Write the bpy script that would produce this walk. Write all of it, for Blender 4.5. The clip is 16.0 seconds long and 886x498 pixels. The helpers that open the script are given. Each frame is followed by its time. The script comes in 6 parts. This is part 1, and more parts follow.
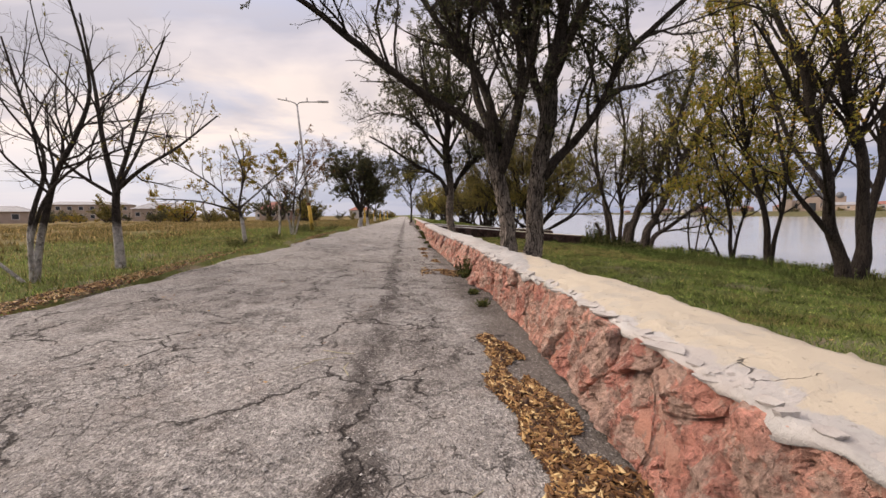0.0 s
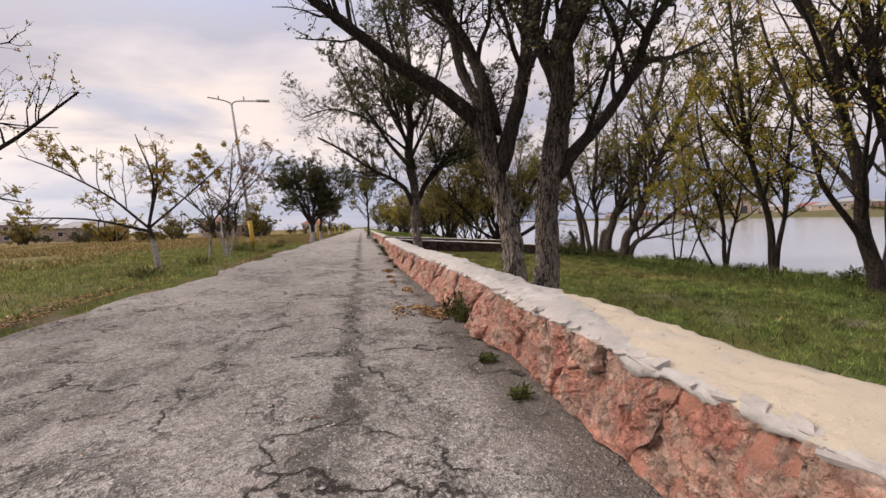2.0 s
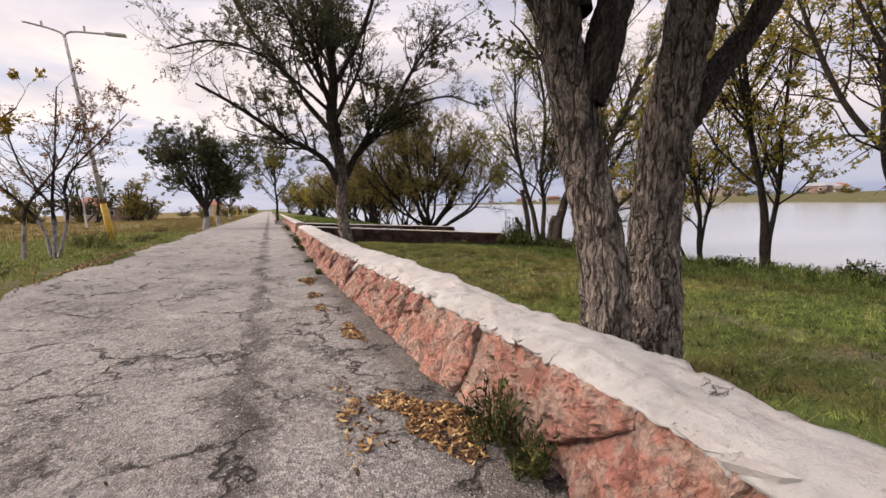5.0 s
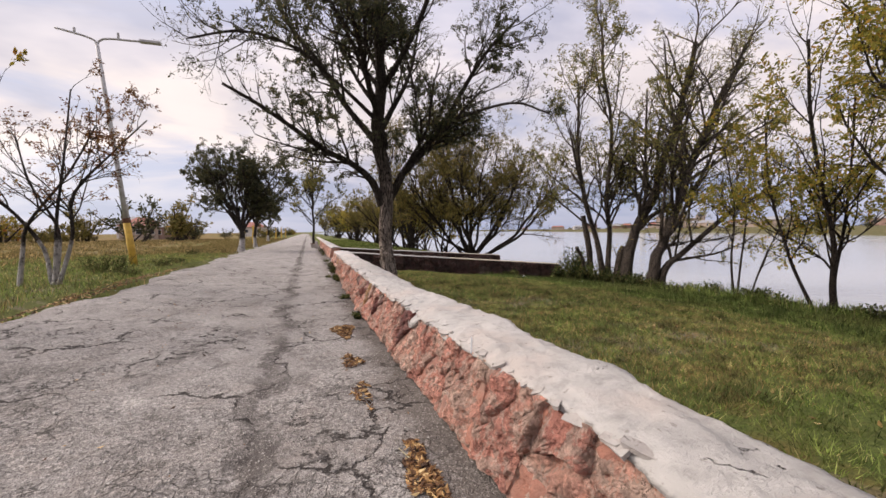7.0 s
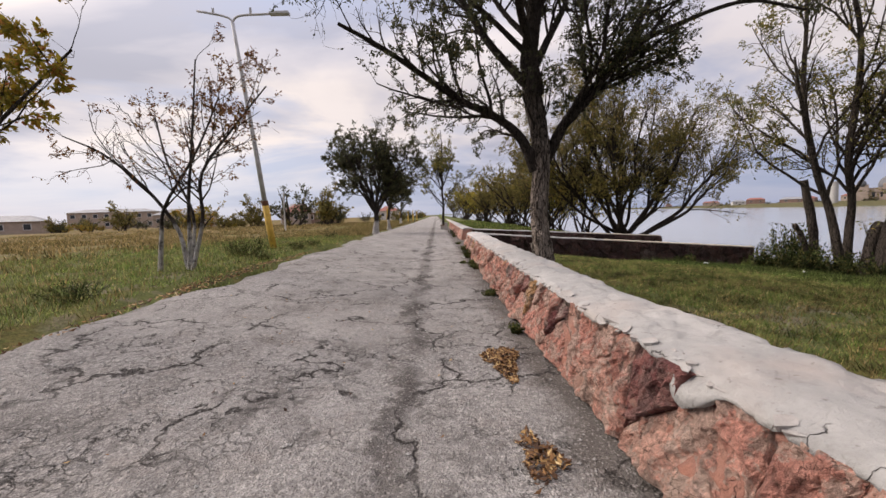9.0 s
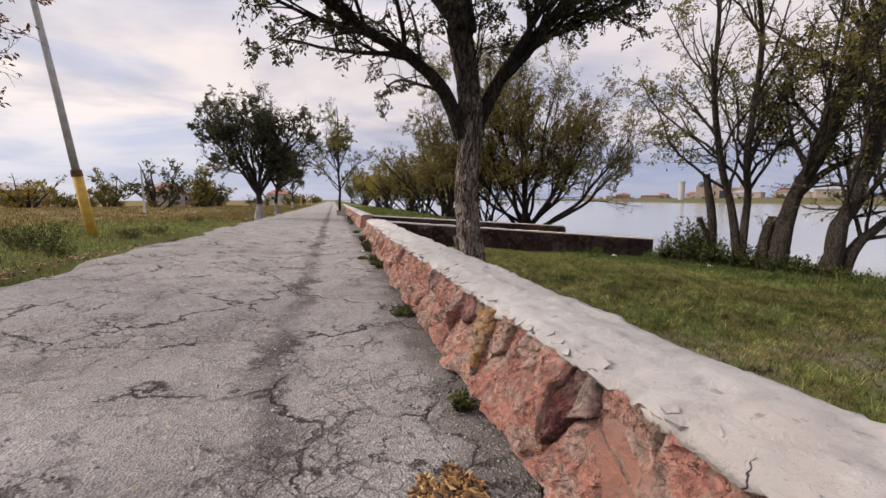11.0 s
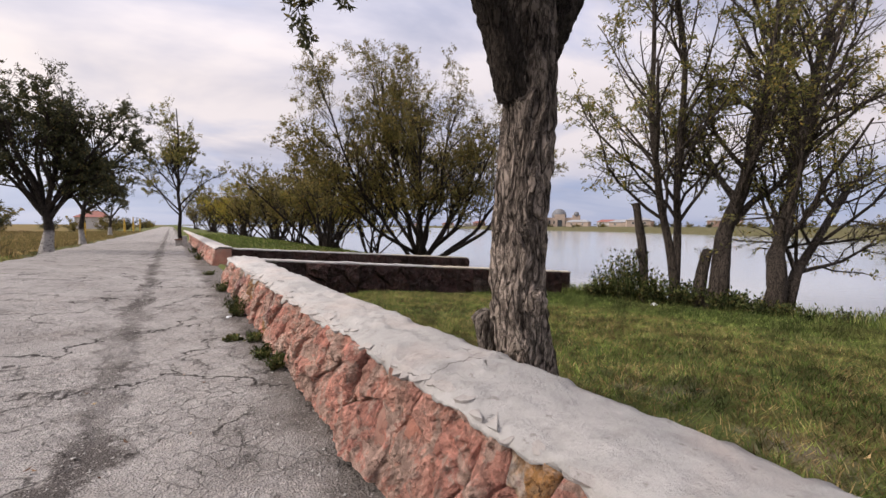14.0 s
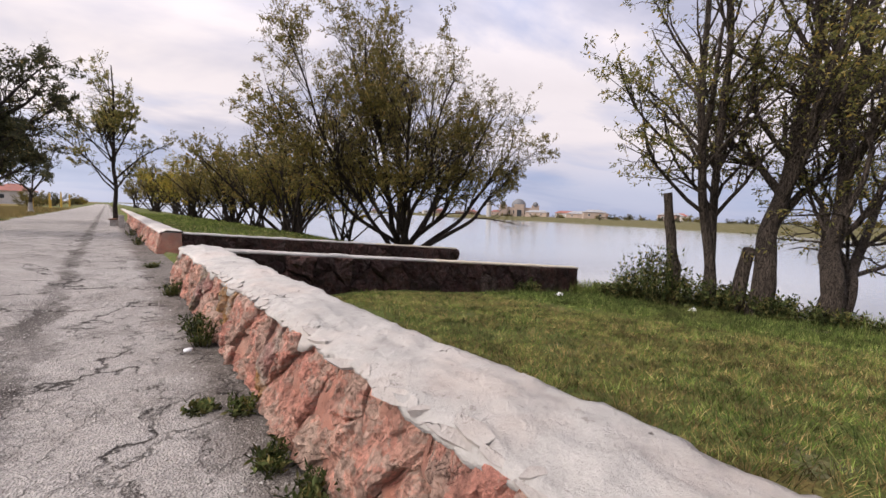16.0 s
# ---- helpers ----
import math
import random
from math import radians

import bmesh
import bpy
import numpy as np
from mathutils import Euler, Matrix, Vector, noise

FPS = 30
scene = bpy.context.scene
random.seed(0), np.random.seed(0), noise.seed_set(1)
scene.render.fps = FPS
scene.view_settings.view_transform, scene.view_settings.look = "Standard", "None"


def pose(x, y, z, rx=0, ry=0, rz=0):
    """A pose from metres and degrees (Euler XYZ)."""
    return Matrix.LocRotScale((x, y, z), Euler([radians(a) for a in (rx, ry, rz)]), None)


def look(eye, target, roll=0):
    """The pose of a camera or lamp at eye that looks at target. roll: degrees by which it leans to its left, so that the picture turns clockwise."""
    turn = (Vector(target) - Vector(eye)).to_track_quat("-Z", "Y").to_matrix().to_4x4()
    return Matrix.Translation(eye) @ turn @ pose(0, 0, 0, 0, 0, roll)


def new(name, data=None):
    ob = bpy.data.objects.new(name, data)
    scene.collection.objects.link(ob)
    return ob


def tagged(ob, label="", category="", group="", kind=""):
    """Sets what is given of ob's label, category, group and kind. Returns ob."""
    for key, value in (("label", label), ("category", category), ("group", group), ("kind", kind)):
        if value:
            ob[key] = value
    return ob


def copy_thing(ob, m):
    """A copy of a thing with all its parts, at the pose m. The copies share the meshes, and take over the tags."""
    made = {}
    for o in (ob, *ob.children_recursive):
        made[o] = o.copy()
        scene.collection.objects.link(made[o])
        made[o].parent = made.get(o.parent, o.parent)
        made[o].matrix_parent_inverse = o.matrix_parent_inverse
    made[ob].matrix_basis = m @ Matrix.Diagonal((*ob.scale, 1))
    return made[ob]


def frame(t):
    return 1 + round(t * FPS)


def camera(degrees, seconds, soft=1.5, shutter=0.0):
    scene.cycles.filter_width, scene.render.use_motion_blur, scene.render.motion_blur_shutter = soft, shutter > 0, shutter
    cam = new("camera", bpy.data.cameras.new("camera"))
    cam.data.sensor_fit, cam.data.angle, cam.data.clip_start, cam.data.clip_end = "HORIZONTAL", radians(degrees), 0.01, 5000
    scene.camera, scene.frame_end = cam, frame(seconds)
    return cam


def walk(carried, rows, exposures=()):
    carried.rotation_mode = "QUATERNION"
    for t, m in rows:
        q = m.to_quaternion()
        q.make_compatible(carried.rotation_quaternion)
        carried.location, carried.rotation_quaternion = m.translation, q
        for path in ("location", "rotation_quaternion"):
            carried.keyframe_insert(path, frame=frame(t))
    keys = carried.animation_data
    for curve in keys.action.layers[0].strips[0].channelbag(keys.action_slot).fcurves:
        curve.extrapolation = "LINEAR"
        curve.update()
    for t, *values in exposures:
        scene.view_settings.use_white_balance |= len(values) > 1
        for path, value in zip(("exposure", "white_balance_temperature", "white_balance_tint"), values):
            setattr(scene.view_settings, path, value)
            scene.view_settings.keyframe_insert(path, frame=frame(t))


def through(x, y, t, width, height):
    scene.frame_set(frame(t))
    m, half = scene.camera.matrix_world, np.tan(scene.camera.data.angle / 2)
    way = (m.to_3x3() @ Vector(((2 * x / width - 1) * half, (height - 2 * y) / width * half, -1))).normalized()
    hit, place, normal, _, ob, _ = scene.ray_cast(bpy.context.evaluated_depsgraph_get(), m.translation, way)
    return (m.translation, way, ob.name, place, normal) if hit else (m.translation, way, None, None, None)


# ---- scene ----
cam = camera(93.3, 16.0)
PATH = [
    (0, (0.08, 0.525, 1.351), (0.255, 2.511, 1.188), -0.5),
    (0.5, (0.032, 1.232, 1.388), (0.333, 3.205, 1.256), -0.3),
    (1, (0.022, 1.927, 1.386), (0.394, 3.889, 1.269), -0.7),
    (1.5, (0.024, 2.664, 1.441), (0.401, 4.625, 1.33), -1.4),
    (2, (-0.033, 3.367, 1.452), (0.345, 5.328, 1.334), -2.0),
    (2.5, (-0.032, 4.112, 1.491), (0.401, 6.06, 1.35), -2.8),
    (3, (-0.01, 4.854, 1.43), (0.612, 6.741, 1.205), -2.1),
    (3.5, (0.08, 5.514, 1.447), (0.771, 7.371, 1.169), -1.6),
    (4, (0.027, 6.158, 1.498), (0.757, 8.002, 1.239), -1.6),
    (4.2, (0.012, 6.4, 1.54), (0.744, 8.246, 1.304), -2.2),
    (6.3, (0.159, 9.124, 1.604), (0.955, 10.949, 1.422), -0.5),
    (6.5, (0.165, 9.371, 1.602), (0.927, 11.214, 1.448), -0.5),
    (7, (0.217, 10.033, 1.623), (0.832, 11.935, 1.535), -0.6),
    (7.5, (0.148, 10.71, 1.6), (0.539, 12.67, 1.514), -1.1),
    (8, (0.155, 11.404, 1.606), (0.266, 13.397, 1.483), -1.8),
    (8.2, (0.085, 11.731, 1.562), (0.101, 13.726, 1.424), -2.0),
    (10.3, (0.199, 14.476, 1.429), (0.396, 16.457, 1.235), 0.1),
    (10.5, (0.199, 14.746, 1.403), (0.5, 16.712, 1.194), 0.4),
    (11, (0.263, 15.396, 1.41), (0.762, 17.319, 1.175), -0.2),
    (11.5, (0.262, 16.108, 1.45), (0.808, 18.024, 1.274), 0.2),
    (12, (0.236, 16.806, 1.424), (0.842, 18.706, 1.269), 0.6),
    (12.5, (0.241, 17.513, 1.482), (0.952, 19.377, 1.333), 0.4),
    (13, (0.214, 18.202, 1.463), (1.119, 19.978, 1.303), 0.3),
    (13.5, (0.261, 18.883, 1.495), (1.271, 20.604, 1.365), 0.3),
    (14, (0.257, 19.595, 1.482), (1.346, 21.269, 1.373), 0.3),
    (14.5, (0.333, 20.283, 1.48), (1.476, 21.922, 1.394), 0.6),
    (15, (0.359, 21.0, 1.455), (1.591, 22.571, 1.338), 1.5),
    (15.5, (0.431, 21.613, 1.451), (1.701, 23.147, 1.272), 1.7),
    (16, (0.408, 22.287, 1.446), (1.657, 23.84, 1.279), 2.0),
]
walk(cam, [(t, look(eye, target, roll)) for t, eye, target, roll in PATH], [(0, 0.03, 7300, 18), (1.5, 0.00, 7250, 18), (3.5, 0.18, 7150, 18), (4.2, 0.22, 7150, 18), (6.5, 0.20, 7050, 18), (8, -0.03, 6900, 16), (11, 0.00, 6850, 16), (13, 0.07, 6800, 16), (14.5, 0.14, 6750, 16), (16, 0.20, 6750, 17)])

# ---------------------------------------------------------------- light
SUN_DIR = Vector((-0.78, 0.30, 0.55)).normalized()
sun = new("sun", bpy.data.lights.new("sun", "SUN"))
sun.data.energy, sun.data.angle, sun.data.color = 3.0, radians(24), (1.0, 0.95, 0.88)
sun.matrix_world = look(SUN_DIR * 60, (0, 0, 0))

world = bpy.data.worlds.new("sky")
scene.world = world
world.use_nodes = True


class Nodes:
    """Short hand for building node trees."""

    def __init__(self, tree):
        self.t, self.l = tree, tree.links
        tree.nodes.clear()

    def put(self, socket, v):
        if isinstance(v, bpy.types.NodeSocket):
            self.l.new(v, socket)
        elif v is not None:
            if socket.type == "RGBA" and len(v) == 3:
                v = (*v, 1)
            socket.default_value = v

    def coords(self, kind="Object"):
        return self.t.nodes.new("ShaderNodeTexCoord").outputs[kind]

    def mapping(self, vec, scale=(1, 1, 1), loc=(0, 0, 0)):
        n = self.t.nodes.new("ShaderNodeMapping")
        self.put(n.inputs["Vector"], vec)
        n.inputs["Scale"].default_value, n.inputs["Location"].default_value = scale, loc
        return n.outputs[0]

    def noise(self, vec, scale, detail=4, rough=0.55, distort=0.0, colour=False):
        n = self.t.nodes.new("ShaderNodeTexNoise")
        self.put(n.inputs["Vector"], vec)
        n.inputs["Scale"].default_value, n.inputs["Detail"].default_value = scale, detail
        n.inputs["Roughness"].default_value, n.inputs["Distortion"].default_value = rough, distort
        return n.outputs["Color" if colour else "Fac"]

    def voronoi(self, vec, scale, feature="F1", out="Distance", rand=1.0):
        n = self.t.nodes.new("ShaderNodeTexVoronoi")
        n.feature = feature
        self.put(n.inputs["Vector"], vec)
        n.inputs["Scale"].default_value, n.inputs["Randomness"].default_value = scale, rand
        return n.outputs[out]

    def ramp(self, fac, stops):
        n = self.t.nodes.new("ShaderNodeValToRGB")
        self.put(n.inputs[0], fac)
        e = n.color_ramp.elements
        while len(e) < len(stops):
            e.new(0.5)
        for el, (p, c) in zip(e, stops):
            el.position = p
            el.color = (*c, 1) if isinstance(c, tuple) else (c, c, c, 1)
        return n.outputs[0]

    def mix(self, fac, a, b, blend="MIX"):
        n = self.t.nodes.new("ShaderNodeMix")
        n.data_type, n.blend_type = "RGBA", blend
        self.put(n.inputs[0], fac)
        self.put(n.inputs[6], a)
        self.put(n.inputs[7], b)
        return n.outputs[2]

    def maths(self, op, a, b=None, clamp=False):
        n = self.t.nodes.new("ShaderNodeMath")
        n.operation, n.use_clamp = op, clamp
        self.put(n.inputs[0], a)
        self.put(n.inputs[1], b)
        return n.outputs[0]

    def vmath(self, op, a, b=None, scale=None):
        n = self.t.nodes.new("ShaderNodeVectorMath")
        n.operation = op
        self.put(n.inputs[0], a)
        self.put(n.inputs[1], b)
        if scale is not None:
            n.inputs["Scale"].default_value = scale
        return n.outputs[0]

    def xyz(self, vec):
        n = self.t.nodes.new("ShaderNodeSeparateXYZ")
        self.put(n.inputs[0], vec)
        return n.outputs

    def join(self, x, y, z):
        n = self.t.nodes.new("ShaderNodeCombineXYZ")
        for s, v in zip(n.inputs, (x, y, z)):
            self.put(s, v)
        return n.outputs[0]

    def bump(self, height, strength=0.5, dist=0.02, normal=None):
        n = self.t.nodes.new("ShaderNodeBump")
        self.put(n.inputs["Height"], height)
        n.inputs["Strength"].default_value, n.inputs["Distance"].default_value = strength, dist
        self.put(n.inputs["Normal"], normal)
        return n.outputs[0]

    def random(self):
        return self.t.nodes.new("ShaderNodeObjectInfo").outputs["Random"]

    def island(self):
        return self.t.nodes.new("ShaderNodeNewGeometry").outputs["Random Per Island"]

    def surface(self, colour, rough=0.8, normal=None, metal=0.0, spec=0.4, through=0.0, emit=0.0):
        p = self.t.nodes.new("ShaderNodeBsdfPrincipled")
        self.put(p.inputs["Base Color"], colour)
        self.put(p.inputs["Roughness"], rough)
        self.put(p.inputs["Metallic"], metal)
        self.put(p.inputs["Normal"], normal)
        p.inputs["Specular IOR Level"].default_value = spec
        out = self.t.nodes.new("ShaderNodeOutputMaterial")
        if through:
            tr = self.t.nodes.new("ShaderNodeBsdfTranslucent")
            self.put(tr.inputs["Color"], colour)
            ms = self.t.nodes.new("ShaderNodeMixShader")
            ms.inputs[0].default_value = through
            self.l.new(p.outputs[0], ms.inputs[1])
            self.l.new(tr.outputs[0], ms.inputs[2])
            self.l.new(ms.outputs[0], out.inputs[0])
        else:
            self.l.new(p.outputs[0], out.inputs[0])


def material(name):
    m = bpy.data.materials.new(name)
    m.use_nodes = True
    return m, Nodes(m.node_tree)


# sky: clear sky behind broken, bright cloud
w = Nodes(world.node_tree)
ray = w.coords("Generated")
rx, ry, rz = w.xyz(ray)
nish = world.node_tree.nodes.new("ShaderNodeTexSky")
nish.sky_type, nish.sun_disc = "NISHITA", False
nish.sun_elevation = math.asin(SUN_DIR.z)
nish.sun_rotation = math.atan2(SUN_DIR.x, SUN_DIR.y)
clear = w.vmath("SCALE", nish.outputs[0], scale=0.10)
up = w.maths("MAXIMUM", rz, 0.0)
flat = w.maths("ADD", up, 0.16)
plane = w.join(w.maths("DIVIDE", rx, flat), w.maths("DIVIDE", ry, flat), 0.0)
c1 = w.noise(w.mapping(plane, (0.75, 0.95, 1), (3.1, 0.4, 0)), 1.0, 6, 0.56, 0.35)
c2 = w.noise(w.mapping(plane, (0.55, 0.75, 1), (7.3, 2.2, 0)), 1.0, 6, 0.52, 0.35)
body = w.ramp(c2, [(0.36, (0.56, 0.60, 0.73)), (0.44, (0.80, 0.81, 0.90)), (0.51, (1.08, 1.04, 1.04)), (0.66, (1.20, 1.15, 1.13))])
cover = w.ramp(c1, [(0.32, 0.30), (0.48, 1.0)])
low = w.ramp(up, [(0.0, 0.18), (0.06, 0.32), (0.17, 1.0)])
sky_col = w.mix(w.maths("MULTIPLY", cover, low), w.mix(0.75, clear, (0.56, 0.70, 1.02)), body)
# brighter cloud on the sun's side, a cooler veil away from it
side = w.ramp(w.maths("ADD", w.maths("MULTIPLY", w.maths("SUBTRACT", w.maths("MULTIPLY", ry, 0.35), rx), 0.5), 0.5), [(0.25, (0.80, 0.81, 0.86)), (0.45, (0.86, 0.87, 0.91)), (0.66, (0.94, 0.94, 0.96)), (0.9, (1.18, 1.16, 1.12))])
sky_col = w.vmath("MULTIPLY", sky_col, side)
lift = w.ramp(up, [(0.0, 0.42), (0.28, 0.41), (0.55, 0.62), (1.0, 0.95)])
bg = world.node_tree.nodes.new("ShaderNodeBackground")
w.put(bg.inputs[0], w.vmath("MULTIPLY", sky_col, lift))
bg.inputs[1].default_value = 1.92
w.l.new(bg.outputs[0], world.node_tree.nodes.new("ShaderNodeOutputWorld").inputs[0])

# ---------------------------------------------------------------- materials


def asphalt_mat():
    m, n = material("old cracked asphalt")
    v = n.coords()
    x, y, z = n.xyz(v)
    warp = n.vmath("ADD", v, n.vmath("SCALE", n.noise(v, 2.2, 5, 0.6, colour=True), scale=0.85))
    warp2 = n.vmath("ADD", v, n.vmath("SCALE", n.noise(v, 5.5, 4, 0.6, colour=True), scale=0.16))
    big = n.noise(v, 0.35, 4, 0.6)
    mid = n.noise(v, 1.7, 5, 0.65)
    fine = n.noise(v, 42, 5, 0.75)
    grit = n.voronoi(v, 70, "F1")
    chips = n.voronoi(v, 38, "F1", "Color")
    col = n.ramp(mid, [(0.30, (0.185, 0.174, 0.165)), (0.5, (0.275, 0.262, 0.249)), (0.70, (0.370, 0.354, 0.338))])
    col = n.mix(n.ramp(fine, [(0.42, 0.0), (0.66, 0.8)]), col, (0.41, 0.39, 0.37))
    col = n.mix(n.ramp(n.xyz(chips)[0], [(0.80, 0.0), (0.92, 0.55)]), col, (0.42, 0.39, 0.36))
    col = n.mix(n.ramp(n.xyz(chips)[1], [(0.84, 0.0), (0.95, 0.55)]), col, (0.075, 0.068, 0.065))
    col = n.mix(n.ramp(big, [(0.46, 0.0), (0.64, 0.5)]), col, (0.150, 0.132, 0.118))
    col = n.mix(n.ramp(n.noise(n.mapping(v, loc=(7, 2, 5)), 2.6, 5, 0.7), [(0.52, 0.0), (0.64, 0.55)]), col, (0.30, 0.265, 0.24))
    col = n.mix(n.ramp(n.noise(n.mapping(v, (1, 0.6, 1), (1, 9, 5)), 1.5, 6, 0.7), [(0.55, 0.0), (0.63, 0.65)]), col, (0.095, 0.084, 0.077))
    cell = n.xyz(n.voronoi(v, 30, "F1", "Color"))[2]
    cell2 = n.xyz(n.voronoi(n.mapping(v, loc=(3, 1, 2)), 85, "F1", "Color"))[1]
    coarse = n.ramp(n.noise(n.mapping(v, loc=(6, 1, 3)), 0.7, 4, 0.6), [(0.36, 0.45), (0.58, 1.0)])
    tone = n.maths("ADD", n.maths("MULTIPLY", cell, 0.5), n.maths("MULTIPLY", cell2, 0.5))
    tone = n.ramp(tone, [(0.15, 0.48), (0.45, 0.82), (0.62, 0.98), (0.82, 1.48)])
    col = n.mix(coarse, col, n.mix(1.0, col, tone, "MULTIPLY"))
    dust = n.maths("MULTIPLY", n.ramp(n.maths("DIVIDE", y, 40.0, True), [(0.30, 0.0), (0.48, 0.5)]), n.ramp(n.noise(n.mapping(v, loc=(2, 8, 4)), 1.2, 5, 0.65), [(0.36, 0.3), (0.56, 1.0)]))
    col = n.mix(dust, col, n.mix(fine, (0.34, 0.325, 0.31), (0.47, 0.45, 0.435)))
    # overlay seam: dirt and the step's shade put in as colour; gutter: damp dirt
    sway = n.maths("ADD", x, n.maths("MULTIPLY", n.noise(v, 1.1, 4, 0.6), 0.9))
    ragged = n.maths("MULTIPLY", n.maths("SUBTRACT", n.noise(v, 6.5, 6, 0.7), 0.5), 0.55)
    seam = n.ramp(n.maths("ADD", n.maths("ABSOLUTE", n.maths("SUBTRACT", sway, 0.20)), ragged), [(0.10, 1.0), (0.20, 0.0)])
    patchy = n.ramp(n.noise(n.mapping(v, (1, 0.45, 1), (4, 1, 0)), 1.3, 4), [(0.34, 0.15), (0.60, 1.0)])
    col = n.mix(n.maths("MULTIPLY", n.maths("MULTIPLY", seam, patchy), 0.9), col, (0.062, 0.053, 0.048))
    gutter = n.ramp(n.maths("DIVIDE", n.maths("SUBTRACT", sway, 1.22), 0.5, True), [(0.1, 0.0), (0.6, 0.85)])
    col = n.mix(gutter, col, n.ramp(fine, [(0.3, (0.085, 0.073, 0.064)), (0.7, (0.155, 0.135, 0.120))]))
    col = n.mix(n.ramp(cell2, [(0.86, 0.0), (0.93, 0.6)]), col, (0.40, 0.375, 0.35))
    col = n.mix(n.ramp(n.xyz(n.voronoi(n.mapping(v, loc=(9, 4, 1)), 120, "F1", "Color"))[0], [(0.70, 0.0), (0.85, 0.45)]), col, n.vmath("SCALE", col, scale=0.45))
    # cracks at three sizes
    where = n.ramp(n.noise(v, 0.55, 3, 0.5), [(0.40, 0.0), (0.54, 1.0)])
    k1 = n.ramp(n.voronoi(warp, 0.7, "DISTANCE_TO_EDGE"), [(0.006, 1.0), (0.021, 0.0)])
    k1 = n.maths("MULTIPLY", k1, n.ramp(n.noise(n.mapping(v, loc=(2, 6, 1)), 0.9, 4, 0.6), [(0.44, 0.0), (0.54, 1.0)]))
    warp3 = n.vmath("ADD", v, n.vmath("SCALE", n.noise(v, 3.1, 6, 0.7, colour=True), scale=0.55))
    k2 = n.ramp(n.voronoi(n.mapping(warp3, (1.0, 0.75, 1)), 2.3, "DISTANCE_TO_EDGE"), [(0.0, 1.0), (0.022, 0.0)])
    k2 = n.maths("MULTIPLY", n.maths("MULTIPLY", k2, where), n.ramp(n.noise(n.mapping(v, loc=(5, 5, 2)), 2.4, 4, 0.6), [(0.44, 0.0), (0.54, 1.0)]))
    k3 = n.ramp(n.voronoi(warp2, 7.0, "DISTANCE_TO_EDGE"), [(0.0, 0.6), (0.05, 0.0)])
    k3 = n.maths("MULTIPLY", k3, n.ramp(n.noise(n.mapping(v, loc=(9, 3, 0)), 0.8, 3), [(0.48, 0.0), (0.62, 1.0)]))
    crack = n.maths("MAXIMUM", n.maths("MAXIMUM", k1, k2), k3)
    col = n.mix(n.maths("MULTIPLY", crack, 0.95), col, (0.026, 0.022, 0.020))
    h = n.maths("SUBTRACT", n.maths("ADD", n.maths("ADD", n.maths("MULTIPLY", fine, 0.5), n.maths("MULTIPLY", cell, 0.5)), n.maths("MULTIPLY", grit, 0.6)), n.maths("MULTIPLY", crack, 1.2))
    n.surface(col, 0.88, n.bump(h, 1.0, 0.022), spec=0.25)
    return m


def earth_mat():
    """Soil under short grass, greener or drier by broad patches."""
    m, n = material("soil with grass")
    v = n.coords()
    x, y, z = n.xyz(v)
    big, mid, fine = n.noise(v, 0.16, 4, 0.6), n.noise(v, 1.1, 5, 0.65), n.noise(v, 24, 4, 0.7)
    green = n.ramp(fine, [(0.3, (0.040, 0.056, 0.015)), (0.7, (0.125, 0.150, 0.045))])
    dry = n.ramp(fine, [(0.3, (0.095, 0.065, 0.026)), (0.7, (0.23, 0.150, 0.060))])
    far = n.ramp(n.maths("DIVIDE", n.maths("ABSOLUTE", n.maths("ADD", x, 4)), 70.0, True), [(0.08, 0.15), (0.24, 1.0)])
    left = n.ramp(n.maths("ADD", n.maths("DIVIDE", x, 20.0), 0.5, True), [(0.3, 1.0), (0.5, 0.0)])
    amt = n.maths("ADD", n.maths("MULTIPLY", n.maths("MULTIPLY", far, left), n.ramp(big, [(0.35, 0.25), (0.6, 1.0)])),
                  n.ramp(mid, [(0.50, 0.0), (0.68, 0.7)]), True)
    col = n.mix(amt, green, dry)
    over = n.ramp(n.maths("DIVIDE", n.maths("SUBTRACT", x, 40.0), 40.0, True), [(0.0, 0.0), (1.0, 0.75)])
    col = n.mix(over, col, n.mix(big, (0.060, 0.058, 0.028), (0.125, 0.100, 0.055)))
    bare = n.ramp(n.noise(n.mapping(v, loc=(5, 8, 1)), 0.6, 5, 0.7), [(0.56, 0.0), (0.68, 0.8)])
    col = n.mix(bare, col, n.ramp(fine, [(0.3, (0.13, 0.105, 0.078)), (0.7, (0.27, 0.225, 0.175))]))
    n.surface(col, 0.95, n.bump(n.maths("ADD", fine, mid), 0.8, 0.04), spec=0.1)
    return m


def blade_mat(name, stops, through=0.35):
    m, n = material(name)
    col = n.ramp(n.island(), stops)
    v = n.coords()
    patch = n.ramp(n.noise(v, 0.35, 4, 0.6), [(0.50, 0.0), (0.68, 0.6)])
    col = n.mix(patch, col, n.mix(0.6, col, (0.23, 0.165, 0.075)))
    tuft = n.ramp(n.noise(n.mapping(v, loc=(4, 4, 0)), 2.1, 4, 0.65), [(0.38, 0.42), (0.52, 1.0), (0.66, 1.3)])
    tuft = n.mix(1.0, tuft, n.ramp(n.noise(n.mapping(v, loc=(1, 6, 0)), 8.0, 3, 0.6), [(0.38, 0.35), (0.51, 1.0), (0.62, 1.6)]), "MULTIPLY")
    n.surface(n.mix(1.0, col, tuft, "MULTIPLY"), 0.75, None, spec=0.2, through=through)
    return m


